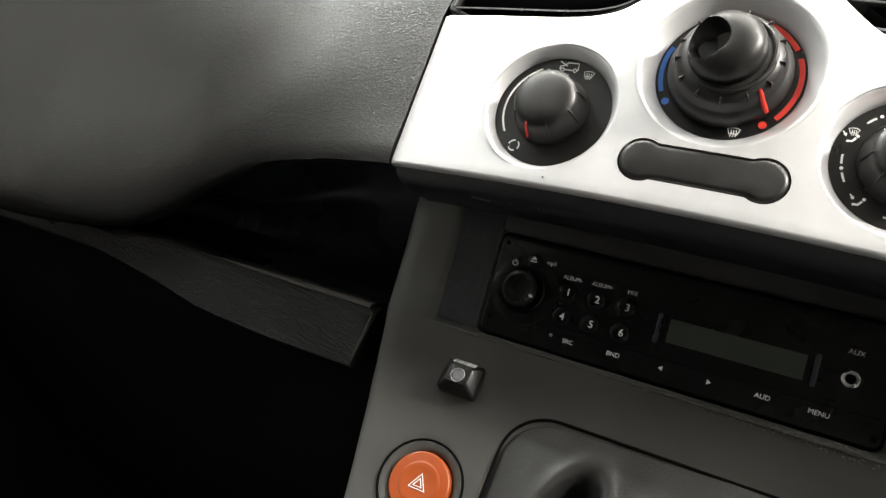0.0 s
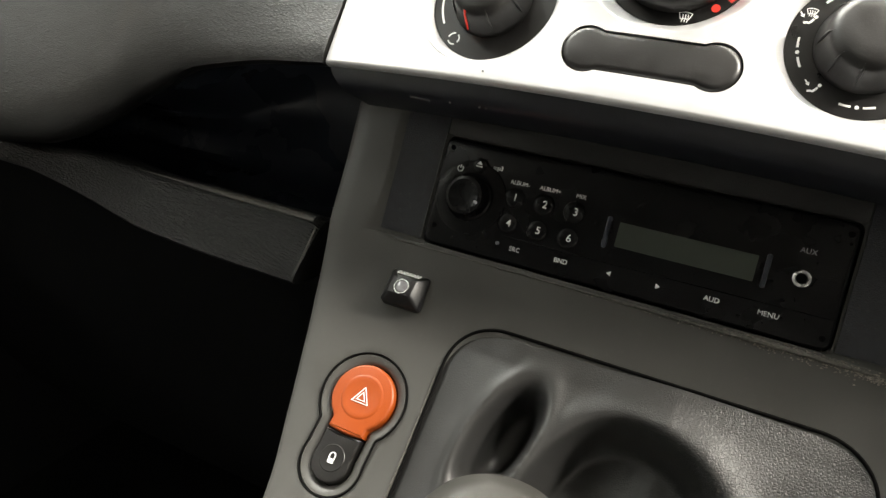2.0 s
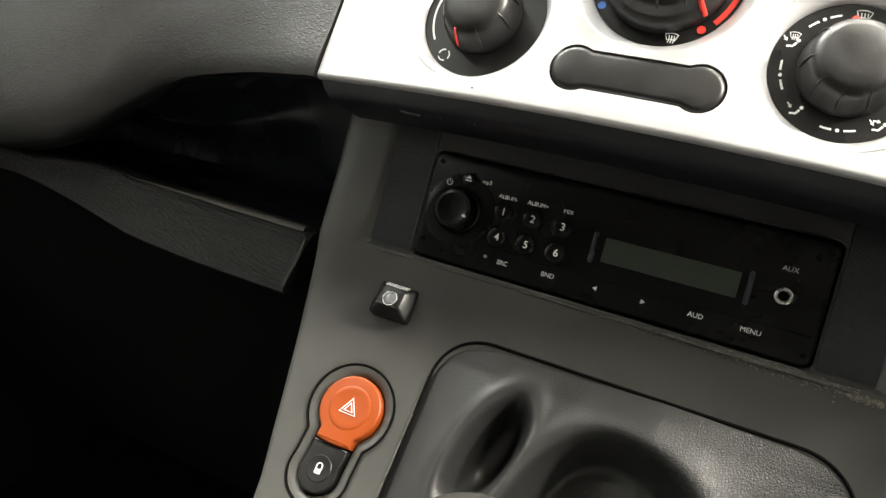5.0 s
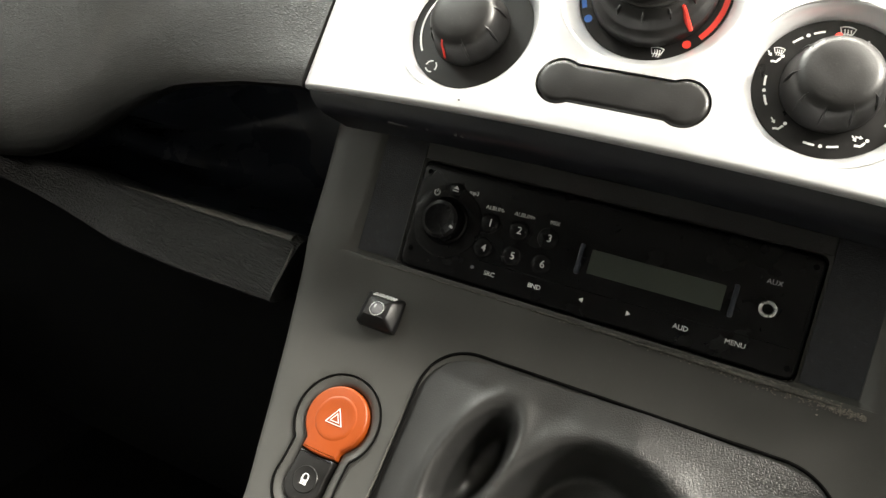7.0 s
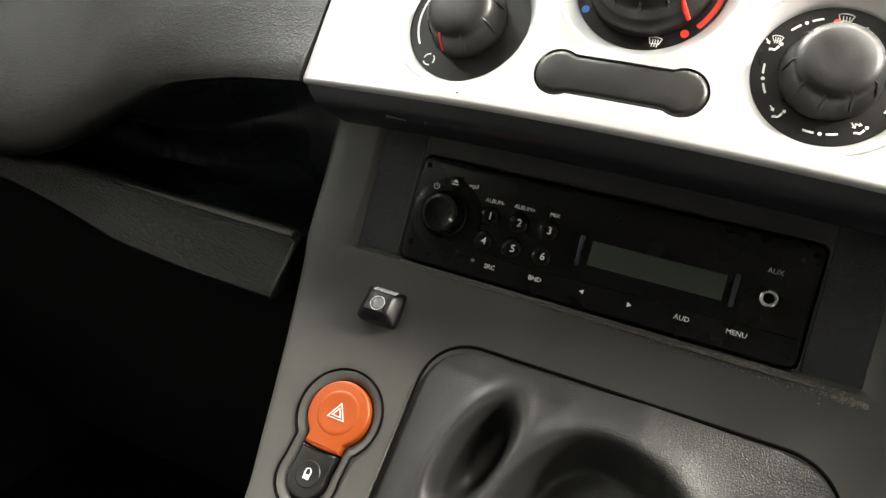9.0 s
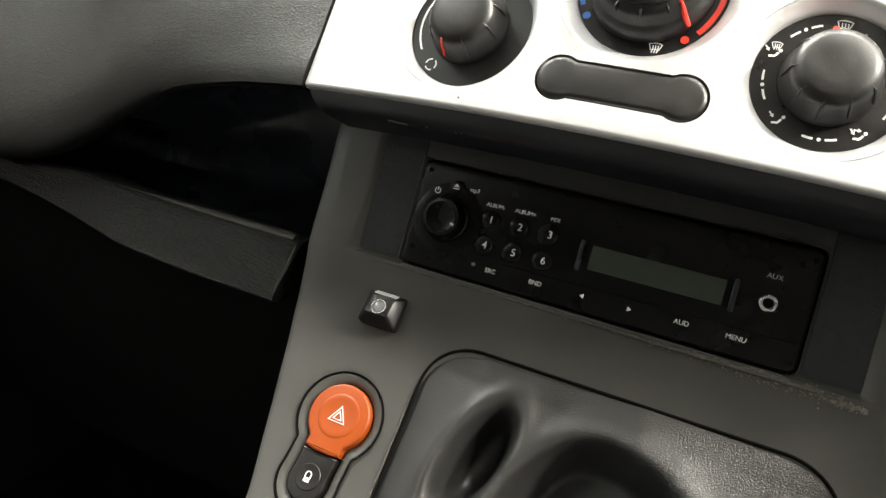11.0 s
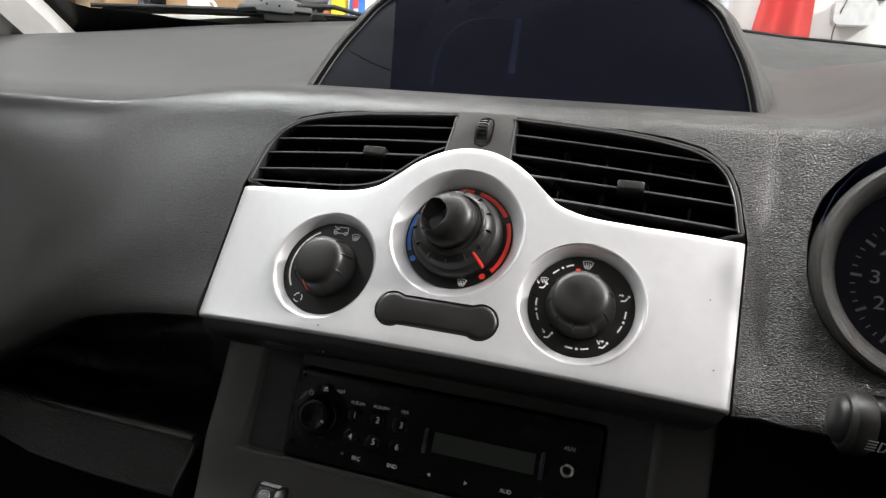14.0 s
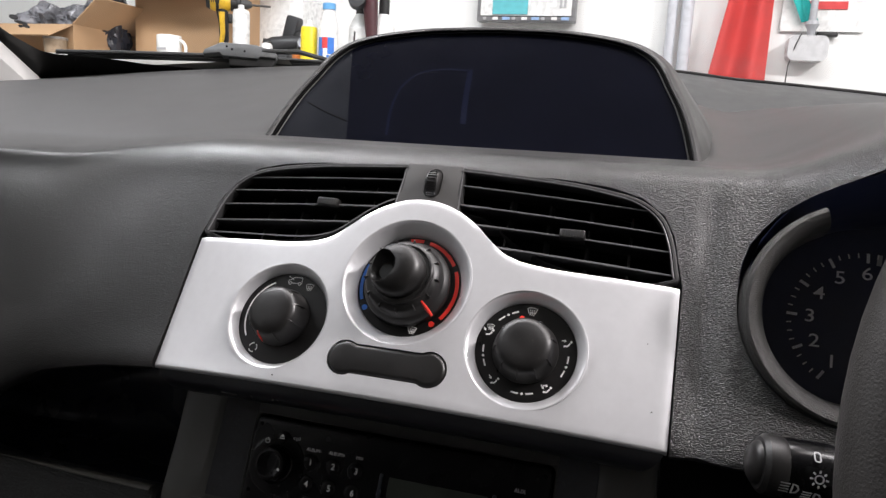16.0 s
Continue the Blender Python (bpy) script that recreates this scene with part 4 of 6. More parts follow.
part("bay_edge", tube([MR @ Vector((-0.0943, v, -0.0030)) for v in np.linspace(-0.0300, 0.024, 12)], 0.0004, 6), TRIM, console, "thin pale edge beside the radio")
# Black strip stands in for the panel's shade on the console.
part("bay_top", box(-0.0938, 0.0938, 0.0236, 0.0470, -0.0060, -0.0032, MR, 0.0005), DARK, console, "black strip above the radio, the panel's shade in its colour")
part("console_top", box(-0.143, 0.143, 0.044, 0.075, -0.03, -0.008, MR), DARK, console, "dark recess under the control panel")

# ---- radio ----
radio = thing("car_radio", MR @ Vector((0, -0.031, -0.01)), "black single-slot car radio with six preset buttons", "car radio")
part("faceplate", prism(rounded(-0.092, 0.092, -0.0308, 0.0222, 0.0045), -0.02, 0.0, MR, bevel=0.0016), GLOSS, radio, "gloss black faceplate")
ring_m = MR @ pose(-0.0728, -0.0046, 0)
part("knob_surround", lathe([(0.0180, -0.001), (0.0178, 0.0008), (0.0168, 0.0012), (0.0118, 0.0012), (0.0112, 0.0002)], ring_m, 56), GLOSS, radio, "gloss ring round the knob")
vol = part("volume_knob", lathe([(0.0110, -0.001), (0.0110, 0.0002), (0.0099, 0.0010), (0.0097, 0.0080), (0.0090, 0.0096), (0.0075, 0.0102), (0.0062, 0.0098), (0, 0.0094)], ring_m, 56), GLOSS, radio, "gloss black volume knob")
part("knob_mark", box(0.0062, 0.0080, -0.0006, 0.0006, 0.0098, 0.0104, ring_m @ pose(0, 0, 0, 0, 0, -18)), DIMPRINT, vol)
for i, cap in enumerate("123456"):
    x, y = (-0.0502, -0.0355, -0.0207)[i % 3], (0.0, -0.0123)[i // 3]
    b = part("preset_button", lathe([(0.0052, -0.0006), (0.0050, 0.0006), (0.0044, 0.0013), (0.0030, 0.0017), (0, 0.0018)], MR @ pose(x - 0.0010, y, 0), 28), GLOSS, radio, "small domed preset button")
    lettering("numeral", cap, 0.0050, MR @ pose(x, y, 0.0019), PRINT, b)
for body_, x, y, s in (("ALBUM-", -0.0502, 0.0072, 0.0032), ("ALBUM+", -0.0352, 0.0075, 0.0032), ("MIX", -0.0204, 0.0076, 0.0032), ("mp3", -0.0627, 0.0120, 0.0034), ("SRC", -0.0446, -0.0236, 0.0036), ("BND", -0.0220, -0.0232, 0.0036),
                       ("AUD", 0.0447, -0.0223, 0.0036), ("MENU", 0.0672, -0.0223, 0.0036), ("AUX", 0.0754, 0.0068, 0.0036)):
    lettering("lettering", body_, s * 0.86, MR @ pose(x, y, 0.0001), DIMPRINT if body_ == "AUX" else PRINT, radio)
for x, d in ((0.0004, -1), (0.0221, 1)):
    part("arrow_mark", prism([(x + d * 0.0011, -0.0229), (x - d * 0.0009, -0.0217), (x - d * 0.0009, -0.0241)], 0, 0.0002, MR), PRINT, radio)
part("eject_mark", prism([(-0.0732, 0.0116), (-0.0700, 0.0116), (-0.0716, 0.0132)], 0.0020, 0.0023, MR), PRINT, radio)
part("eject_mark", prism([(-0.0732, 0.0104), (-0.0700, 0.0104), (-0.0700, 0.0110), (-0.0732, 0.0110)], 0.0020, 0.0023, MR), PRINT, radio)
part("eject_button", lathe([(0.0036, 0.0004), (0.0034, 0.0016), (0.0026, 0.0020), (0, 0.0020)], MR @ pose(-0.0716, 0.0114, 0), 24), GLOSS, radio)
part("power_mark", ribbon(circle(-0.0811, 0.0080, 0.0014, 18, 125, 415), 0.0004, MR, 0.0011, 0.0015), PRINT, radio)
part("power_mark", box(-0.0813, -0.0809, 0.0080, 0.0099, 0.0011, 0.0015, MR), PRINT, radio)
for x in (-0.0050, 0.0620):
    # Bluish bevel reflections are put into the bars' colour.
    part("display_post", box(x - 0.0011, x + 0.0011, -0.0122, 0.0022, -0.001, 0.0024, MR, 0.0008), LINING, radio, "raised gloss bar beside the display, bluish reflection in its colour")
part("display", box(-0.0005, 0.0580, -0.0106, 0.0006, -0.001, 0.0003, MR), LCD, radio, "blank grey-green display")
jack = part("aux_socket", lathe([(0.0036, 0.0), (0.0036, 0.0008), (0.0031, 0.0011), (0.0024, 0.0009), (0.0021, 0.0002), (0.0021, -0.004), (0, -0.004)], MR @ pose(0.0755, -0.0046, 0), 32), CHROME, radio, "metal aux socket ring")
part("socket_hole", prism(circle(0.0755, -0.0046, 0.0020, 20), 0.0001, 0.0003, MR), SEAM, jack)
for x, y in ((-0.0880, 0.0172), (-0.0875, -0.022), (0.0885, 0.0172), (0.0885, -0.026)):
    part("release_hole", prism(circle(x, y, 0.0012, 14), 0.0, 0.0002, MR), SEAM, radio)
part("button_seam", ribbon([(-0.052, -0.0185), (-0.03, -0.0188), (0.0, -0.0186), (0.09, -0.0178)], 0.0004, MR, 0.0, 0.0002), SEAM, radio)
part("indicator", lathe([(0.0010, 0), (0.0009, 0.0006), (0, 0.0008)], MR @ pose(-0.0536, -0.0226, 0), 14), LENS, radio)

# ---- alarm light ----
ML = axes((-0.0912, console_y(0.8997) - 0.0003, 0.8997), (0, -0.62, 0.78))
alarm = thing("alarm_light", ML.translation, "small black alarm light housing with a clear unlit lens", "alarm light")
bm = bmesh.new()
sheet(bm, [[ML @ Vector((x, y, h)) for x, y in rounded(-w, w, -d + o, d + o, r, 5)] for w, d, o, r, h in ((0.0104, 0.0088, 0, 0.0016, -0.002), (0.0104, 0.0088, 0, 0.0016, 0.0022), (0.0099, 0.0083, 0, 0.0016, 0.0030), (0.0066, 0.0052, -0.0006, 0.0016, 0.0072), (0.0060, 0.0047, -0.0006, 0.0014, 0.0077), (0.001, 0.001, -0.0006, 0.0004, 0.0078))], closed=True)
part("housing", bm, plain("alarm_housing_black", (0.006, 0.006, 0.0068), 0.33, scale=200, rough_spread=0.05), alarm, "bevelled black housing")
part("lens", lathe([(0.0034, 0.0070), (0.0034, 0.0079), (0.0028, 0.0084), (0.0017, 0.0087), (0, 0.0088)], ML @ pose(0.0001, -0.0014, 0), 28), LENS, alarm, "clear lens, unlit")
part("lens_ring", lathe([(0.0033, 0.0072), (0.0034, 0.0081), (0.0038, 0.0081), (0.0040, 0.0072)], ML @ pose(0.0001, -0.0014, 0), 28), CHROME, alarm, "thin metal ring round the lens")
g = ML @ pose(0, 0.0066, 0.0053, -50, 0, 0)
for k, (a, w) in enumerate(((-0.0058, 0.0012), (-0.0038, 0.0008), (-0.0022, 0.0012), (-0.0002, 0.0010), (0.0016, 0.0013), (0.0036, 0.0012), (0.0054, 0.0008))):
    part("badge_mark", box(a, a + w, -0.0018, 0.0018, -0.0002, 0.0004, g), BRIGHT, alarm)

# ---- hazard and lock switch ----
sw = thing("hazard_switch", MZ.translation, "orange-red hazard button above a black lock button in a keyhole frame", "switch")
bm = bmesh.new()
sheet(bm, [[MZ @ Vector((x, y, h)) for x, y in keyhole(q)] for q, h in ((0.0002, -0.004), (0.0004, -0.0012), (0.0010, -0.0004), (0.0022, -0.0006), (0.0040, -0.0014), (0.0053, -0.0022), (0.0058, -0.0034), (0.0060, -0.0075))], closed=True)
part("surround", bm, SATIN, sw, "dished charcoal surround")
part("surround_edge", tube([MZ @ Vector((x, y, -0.0001)) for x, y in keyhole(0.0001)], 0.0005, 6, closed=True), SEAM, sw, "dark gap round the surround")
part("well", prism(keyhole(0.0003), -0.012, -0.0065, MZ), SEAM, sw)
inner = keyhole(0.0064)
chord = lambda x: -0.0176 - 0.0012 * (1 - (x / 0.011) ** 2)


def cut_at(side):
    """The inner keyhole on one side of the joint between the two buttons."""
    n = len(inner)
    turn = inner[3 * n // 4:] + inner[:3 * n // 4] if side > 0 else inner[n // 4:] + inner[:n // 4]
    gap = 0.00025 * side
    kept = [(x, y) for x, y in turn if (y - chord(x) - gap) * side > 0]
    a, b = kept[-1][0], kept[0][0]
    return kept + [(x, chord(x) + gap) for x in np.linspace(a, b, 14)[1:-1]]


haz = part("hazard_button", prism([*cut_at(1)], -0.007, 0.0012, MZ, bevel=0.0012, segments=4), ORANGE, sw, "orange-red hazard button")
part("button_dish", lathe([(0.0112, 0.0010), (0.0104, 0.00135), (0.0094, 0.0015), (0.0080, 0.00135), (0, 0.0011)], MZ, 48), ORANGE, haz)
for r_, w_ in ((0.0050, 0.0006), (0.0026, 0.0006)):
    part("triangle_mark", ribbon([(r_ * math.cos(radians(a)), r_ * math.sin(radians(a)) - 0.0004) for a in (90, 210, 330)], w_, MZ, 0.0010, 0.0016, closed=True), PRINT, haz)
lock = part("lock_button", prism([*cut_at(-1)], -0.007, 0.0008, MZ, bevel=0.0012, segments=4), KNOB, sw, "black door lock button")
part("button_dish", lathe([(0.0064, 0.0007), (0.0060, 0.0011), (0.0054, 0.0011), (0, 0.0008)], MZ @ pose(-0.0016, -0.0305, 0), 40), KNOB, lock)
part("padlock_mark", box(-0.0031, -0.0001, -0.0330, -0.0308, 0.0009, 0.0014, MZ), PRINT, lock)
part("padlock_keyhole", box(-0.0018, -0.0014, -0.0324, -0.0314, 0.0013, 0.0016, MZ), KNOB, lock)
part("padlock_mark", ribbon([(-0.0030, -0.0308), (-0.0030, -0.0296)] + [(-0.0016 + q[0], q[1]) for q in circle(0, -0.0294, 0.0014, 12, 180, 0)] + [(-0.0002, -0.0296), (-0.0002, -0.0308)], 0.00045, MZ, 0.0009, 0.0014), PRINT, lock)

# ---- gear lever gaiter and knob ----
def gaiter_height(u, v):
    """Leather over the lever opening: rim, a pinched hollow and a mound that rises to the lever."""
    g = lambda a, b, su, sv: math.exp(-((u - a) / su) ** 2 - ((v - b) / sv) ** 2)
    e = min(u + 0.0915, 0.0915 - u, 0.0808 - v)
    rim = -0.0014 + 0.0008 * min(1, max(0, e / 0.016))
    wide = 0.055 if u > 0 else 0.041
    d = math.hypot(u / wide, v / 0.058) if v > 0 else abs(u) / wide
    k = min(1, max(0, (1 - d) / 0.30))
    along = 0.008 + 0.24 * max(0, u + 0.02) if u < 0.012 else 0.01568 - 0.10 * (u - 0.012) - 0.7 * (u - 0.012) ** 2
    top = min(1, max(0, (0.0808 - v) / 0.060)) * min(1, max(0, (u + 0.0915) / 0.03))
    mound = along * top * (2 - top) - 0.029 * k * k * (3 - 2 * k) + 0.0016 * math.exp(-((d - 1.04) / 0.11) ** 2)
    rotu, rotv = (u + 0.053) * 0.955 - (v - 0.030) * 0.30, (u + 0.053) * 0.30 + (v - 0.030) * 0.955
    q = math.hypot(rotu / 0.0105, rotv / 0.0235)
    hollow = -0.028 / (1 + math.exp((q - 0.86) * 7))
    lip = 0.0018 * math.exp(-((q - 1.38) / 0.30) ** 2)
    folds = 0.0008 * math.sin(u * 150 + v * 60) * g(0.05, 0.0, 0.05, 0.05)
    return rim + mound + hollow + lip + folds


gaiter = thing("gear_lever_gaiter", MB @ Vector((0, 0, -0.01)), "black leatherette gear lever gaiter with soft folds", "gaiter")
bm = bmesh.new()
us, vs_ = np.linspace(-0.0915, 0.0915, 130), np.linspace(-0.16, 0.0808, 150)
rows = []
for v in vs_:
    row = []
    for u in us:
        k = max(0, v - 0.0548) / 0.026
        w = 0.0915 - 0.026 * (1 - math.sqrt(max(0, 1 - min(1, k) ** 2)))
        uu = u / 0.0915 * w
        base = (MB @ Vector((uu, v, 0)))
        base.y = console_y(base.z)
        row.append(base + (MB.to_3x3() @ Vector((0, 0, 1))) * (gaiter_height(uu, v) - 0.001))
    rows.append(row)
sheet(bm, rows)
part("leather", bm, LEATHER, gaiter, "grained black leatherette")
y_ok = lambda q: q[1] > 0.045
edge = [(x, y) for x, y in rounded(-0.0909, 0.0909, -0.26, 0.0765, 0.0247, 14) if y > -0.2]
seam = [MB @ Vector((x, y, 0)) for x, y in [(0.0911, -0.13 + 0.02 * k) for k in range(9)] + [q for q in edge if y_ok(q)] + [(-0.0911, 0.03 - 0.02 * k) for k in range(9)]]
part("edge_seam", tube([(p.x, console_y(p.z) + 0.0004, p.z) for p in seam], 0.0008, 8), SEAM, gaiter, "dark gap round the leatherette")
rim_l = [MB @ Vector((-0.0926, 0.052 - 0.012 * k, 0)) for k in range(15)]
# Highlight along the console's edge drawn as a pale tube.
part("lit_rim", tube([(p.x, console_y(p.z) - 0.0001, p.z) for p in rim_l], [0.0006 * min(1, 0.15 + 0.22 * k) * (1 + 0.4 * noise.noise(p * 400)) for k, p in enumerate(rim_l)], 6), DUSTLIT, gaiter, "rim beside the leatherette, its highlight in pale colour")
lever = thing("gear_lever", (0.012, -0.20, 0.86), "gear lever with a smooth grey knob", "gear lever")
KX, KY, KZ = 0.018, -0.192, 0.9330
part("shaft", tube([(0.018, -0.15, 0.83), (0.014, -0.175, 0.88), (KX, KY, KZ - 0.012)], [0.011, 0.009, 0.010], 16), DARK, lever)
part("knob", lathe([(0.0, -0.035), (0.012, -0.034), (0.015, -0.025), (0.019, -0.008), (0.0208, 0.004), (0.0200, 0.011), (0.016, 0.0175), (0.009, 0.0205), (0, 0.0213)], Matrix.Translation((KX, KY, KZ)), 40),
     plain("grey_knob_cap", (0.024, 0.0235, 0.021), 0.42, scale=80), lever, "smooth grey cap")

# ---- instrument cluster ----
cluster = thing("instrument_cluster", (0.3, 0.08, 1.02), "instrument cluster with a dark rev counter behind a dark grey bezel", "instrument cluster")
MD = axes((0.2655, 0.1315, 1.0445), (0, -1, 0.35))


def stadium_row(r, h, x1=0.46):
    """The bezel's sweep: from under the cowl round the left end and along the bottom."""
    return [MC @ Vector((x, y, h)) for x, y in circle(0.233, 0, r, 40, 112, 270) + [(0.30, -r), (0.38, -r), (x1, -r)]]


bm = bmesh.new()
sheet(bm, [stadium_row(r, h) for r, h in ((0.0545, -0.03), (0.0555, 0.002), (0.0553, 0.0065), (0.0543, 0.0088), (0.0528, 0.0095), (0.0505, 0.0086), (0.0475, 0.0052), (0.0452, 0.0005), (0.0443, -0.007), (0.0440, -0.016))])
part("bezel", bm, plain("bezel_dark_grey", (0.045, 0.0445, 0.042), 0.36, bump=0.0007, bump_scale=1500, scale=60), cluster, "grained dark grey bezel ring")
bm = bmesh.new()
sheet(bm, [[MC @ Vector((0.33 + (x - 0.33) * sx, 0.01 + (y - 0.01) * sy, h)) for x, y in stadium] for sx, sy, h in ((0.985, 0.985, 0.002), (0.98, 0.98, -0.006), (0.95, 0.92, -0.03), (0.92, 0.88, -0.055), (0.9, 0.85, -0.115))], closed=True)
# Navy base stands in for bluish light entering the cowl.
part("cowl_lining", bm, plain("blue_lit_cowl_lining", (0.03, 0.04, 0.10), 0.35, scale=30), cluster, "inner cowl, bluish light put into its navy colour")
part("dial_face", box(-0.09, 0.33, -0.08, 0.10, -0.004, 0.0, MD), plain("dial_black_blue", (0.018, 0.023, 0.055), 0.4, scale=40), cluster, "blue-black dial face")
for i in range(22):
    a = 236 - i * 7.3
    major = i % 4 == 0
    q = MD @ pose(0, 0, 0, 0, 0, a)
    part("scale_tick", box(0.0392 if major else 0.0425, 0.0455, -0.0009 if major else -0.0004, 0.0009 if major else 0.0004, 0.0002, 0.0006, q), BRIGHT if major else PRINT, cluster)
    if major:
        lettering("numeral", str(1 + i // 4), 0.0118, MD @ pose(0.0318 * math.cos(radians(a)), 0.0318 * math.sin(radians(a)), 0.0004), BRIGHT, cluster, wide=1.2)
part("redline_mark", box(0.0385, 0.0455, -0.0035, -0.0008, 0.0002, 0.0005, MD @ pose(0, 0, 0, 0, 0, 84)), DIMPRINT, cluster)

# ---- indicator stalk ----
stalk = thing("indicator_stalk", (0.24, -0.085, 1.03), "black plastic light and indicator stalk with white symbols", "stalk")
a, b = Vector((0.1725, -0.0935, 1.0370)), Vector((0.345, -0.07, 1.022))
MS = axes(a, b - a, (0, 0, 1))
part("arm", lathe([(0.0104, 0.011), (0.0108, 0.013), (0.0112, 0.022), (0.0114, 0.048), (0.0110, 0.06), (0.009, 0.085), (0.009, 0.17)], MS, 36), GLOSS, stalk, "satin black stalk arm")
part("end_knob", lathe([(0, 0.0), (0.0060, 0.0003), (0.0076, 0.0016), (0.0080, 0.0028), (0.0094, 0.0030), (0.0108, 0.0046), (0.0110, 0.0096), (0.0104, 0.0112), (0, 0.0112)], MS, 40), KNOB, stalk, "black rotary end knob")
away = Vector((0.02, -0.80, 0.45)).normalized()


def on_stalk(s, angle):
    """A frame on the stalk's skin."""
    ax = (b - a).normalized()
    side = away - ax * away.dot(ax)
    side.normalize()
    n = (Matrix.Rotation(radians(angle), 3, ax) @ side)
    return axes(a + ax * s + n * lerp(s, (0.011, 0.013, 0.022), (0.0105, 0.0109, 0.0117)), n, ax)


g = on_stalk(0.0197, -22)
part("symbol", ribbon(rounded(-0.0010, 0.0010, -0.0018, 0.0018, 0.0008, 4), 0.0005, g, closed=True), DIMPRINT, stalk)
g = on_stalk(0.0203, 16)
part("symbol", ribbon(circle(0, 0, 0.0014, 16), 0.0005, g, closed=True), DIMPRINT, stalk)
for k in range(8):
    part("symbol", box(0.0021, 0.0031, -0.0003, 0.0003, 0, 0.0002, g @ pose(0, 0, 0, 0, 0, 45 * k)), DIMPRINT, stalk)
for s, ang in ((0.0125, 44), (0.0200, 52)):
    g = on_stalk(s, ang)
    part("symbol", ribbon([(0, 0.002), (0, -0.002), (0.0016, -0.0014), (0.0022, 0), (0.0016, 0.0014)], 0.0006, g, closed=True), DIMPRINT, stalk)
    for k in range(4):
        part("symbol", box(-0.0042, -0.0010, -0.0018 + k * 0.0012 - 0.0002, -0.0018 + k * 0.0012 + 0.0002, 0, 0.0002, g), DIMPRINT, stalk)

# ---- steering wheel ----
wheel_ = thing("steering_wheel", (0.372, -0.15, 1.065), "dark grey grained steering wheel", "steering wheel")
MW = axes((0.3750, -0.155, 1.060), (0, -0.90, 0.42))
part("rim", tube([MW @ Vector((0.176 * math.cos(k * math.tau / 96), 0.176 * math.sin(k * math.tau / 96), 0)) for k in range(96)], 0.0145, 18, closed=True, up=MW.to_3x3() @ Vector((0, 0, 1))),
     plain("wheel_grey_plastic", (0.024, 0.022, 0.020), 0.55, bump=0.0002, bump_scale=1300, scale=30, spread=0.15), wheel_, "grained dark grey rim")
part("hub", lathe([(0, -0.06), (0.06, -0.055), (0.075, -0.03), (0.07, -0.012), (0.045, -0.004), (0, -0.002)], MW, 40), DARK, wheel_)
for an in (200, 340, 270):
    q = MW @ pose(0, 0, -0.02, 0, 0, an)
    part("spoke", box(0.05, 0.172, -0.018, 0.018, -0.006, 0.008, q, 0.006), DARK, wheel_)

# Unseen column shroud, sized to shade the console's right side.
part("column_shade_block", box(0.25, 0.45, -0.13, 0.04, 0.90, 1.022, bevel=0.008, segments=3), DARK, wheel_, "black steering column block added to shade the console")

# ---- windscreen, pillars and cabin ----
CLEAR = bpy.data.materials.new("windscreen_glass")
CLEAR.use_nodes = True
nt = CLEAR.node_tree
nt.nodes.clear()
o_, tr, gl, fr, mx = (nt.nodes.new("ShaderNode" + k) for k in ("OutputMaterial", "BsdfTransparent", "BsdfGlossy", "Fresnel", "MixShader"))
tr.inputs[0].default_value, gl.inputs["Roughness"].default_value, fr.inputs[0].default_value = (0.93, 0.96, 0.95, 1), 0.02, 1.2
sc = nt.nodes.new("ShaderNodeMath")
sc.operation = "MULTIPLY"
sc.inputs[1].default_value = 0.15
nt.links.new(fr.outputs[0], sc.inputs[0])
nt.links.new(sc.outputs[0], mx.inputs[0]); nt.links.new(tr.outputs[0], mx.inputs[1]); nt.links.new(gl.outputs[0], mx.inputs[2]); nt.links.new(mx.outputs[0], o_.inputs[0])
FRIT = plain("black_frit", (0.006, 0.006, 0.006), 0.35)
HEAD = plain("grey_headlining", (0.42, 0.41, 0.39), 0.9, bump=0.0004, bump_scale=600)
PILLAR = plain("pale_pillar_trim", (0.52, 0.52, 0.505), 0.6, bump=0.0001, bump_scale=1500, scale=20)


def screen_point(x, s):
    """Up the windscreen from its base (s 0) to the roof (s 1)."""
    y0, z0 = 0.66 - 0.3 * x * x, 1.235 - 0.1 * x * x
    return Vector((x * (1 - 0.03 * s), y0 + (-0.32 - y0) * s, z0 + (1.66 - z0) * s + 0.02 * math.sin(math.pi * s)))


wind = thing("window_1", (0, 0.66, 1.23), "raked van windscreen with black printed border", "windscreen", kind="structure")
bm = bmesh.new()
sheet(bm, [[screen_point(x, s) for x in np.linspace(-0.74, 0.74, 30)] for s in np.linspace(0, 1, 14)])
gob = part("pane", bm, CLEAR, wind, "clear windscreen glass")
gob.visible_shadow = False
bm = bmesh.new()
sheet(bm, [[screen_point(x, -0.05 + (0.05 + lerp(x, (-0.74, -0.714, -0.695, -0.66, -0.62, -0.588, -0.49, -0.44, -0.34, 0.1), (0.16, 0.125, 0.080, 0.070, 0.060, 0.047, 0.022, 0.008, 0.0, 0.024))) * s) + Vector((0, -0.004, -0.002)) for x in np.linspace(-0.74, 0.10, 60)] for s in (0, 0.5, 1.0)])
part("frit_band", bm, FRIT, wind, "black printed band along the glass foot")
bm = bmesh.new()
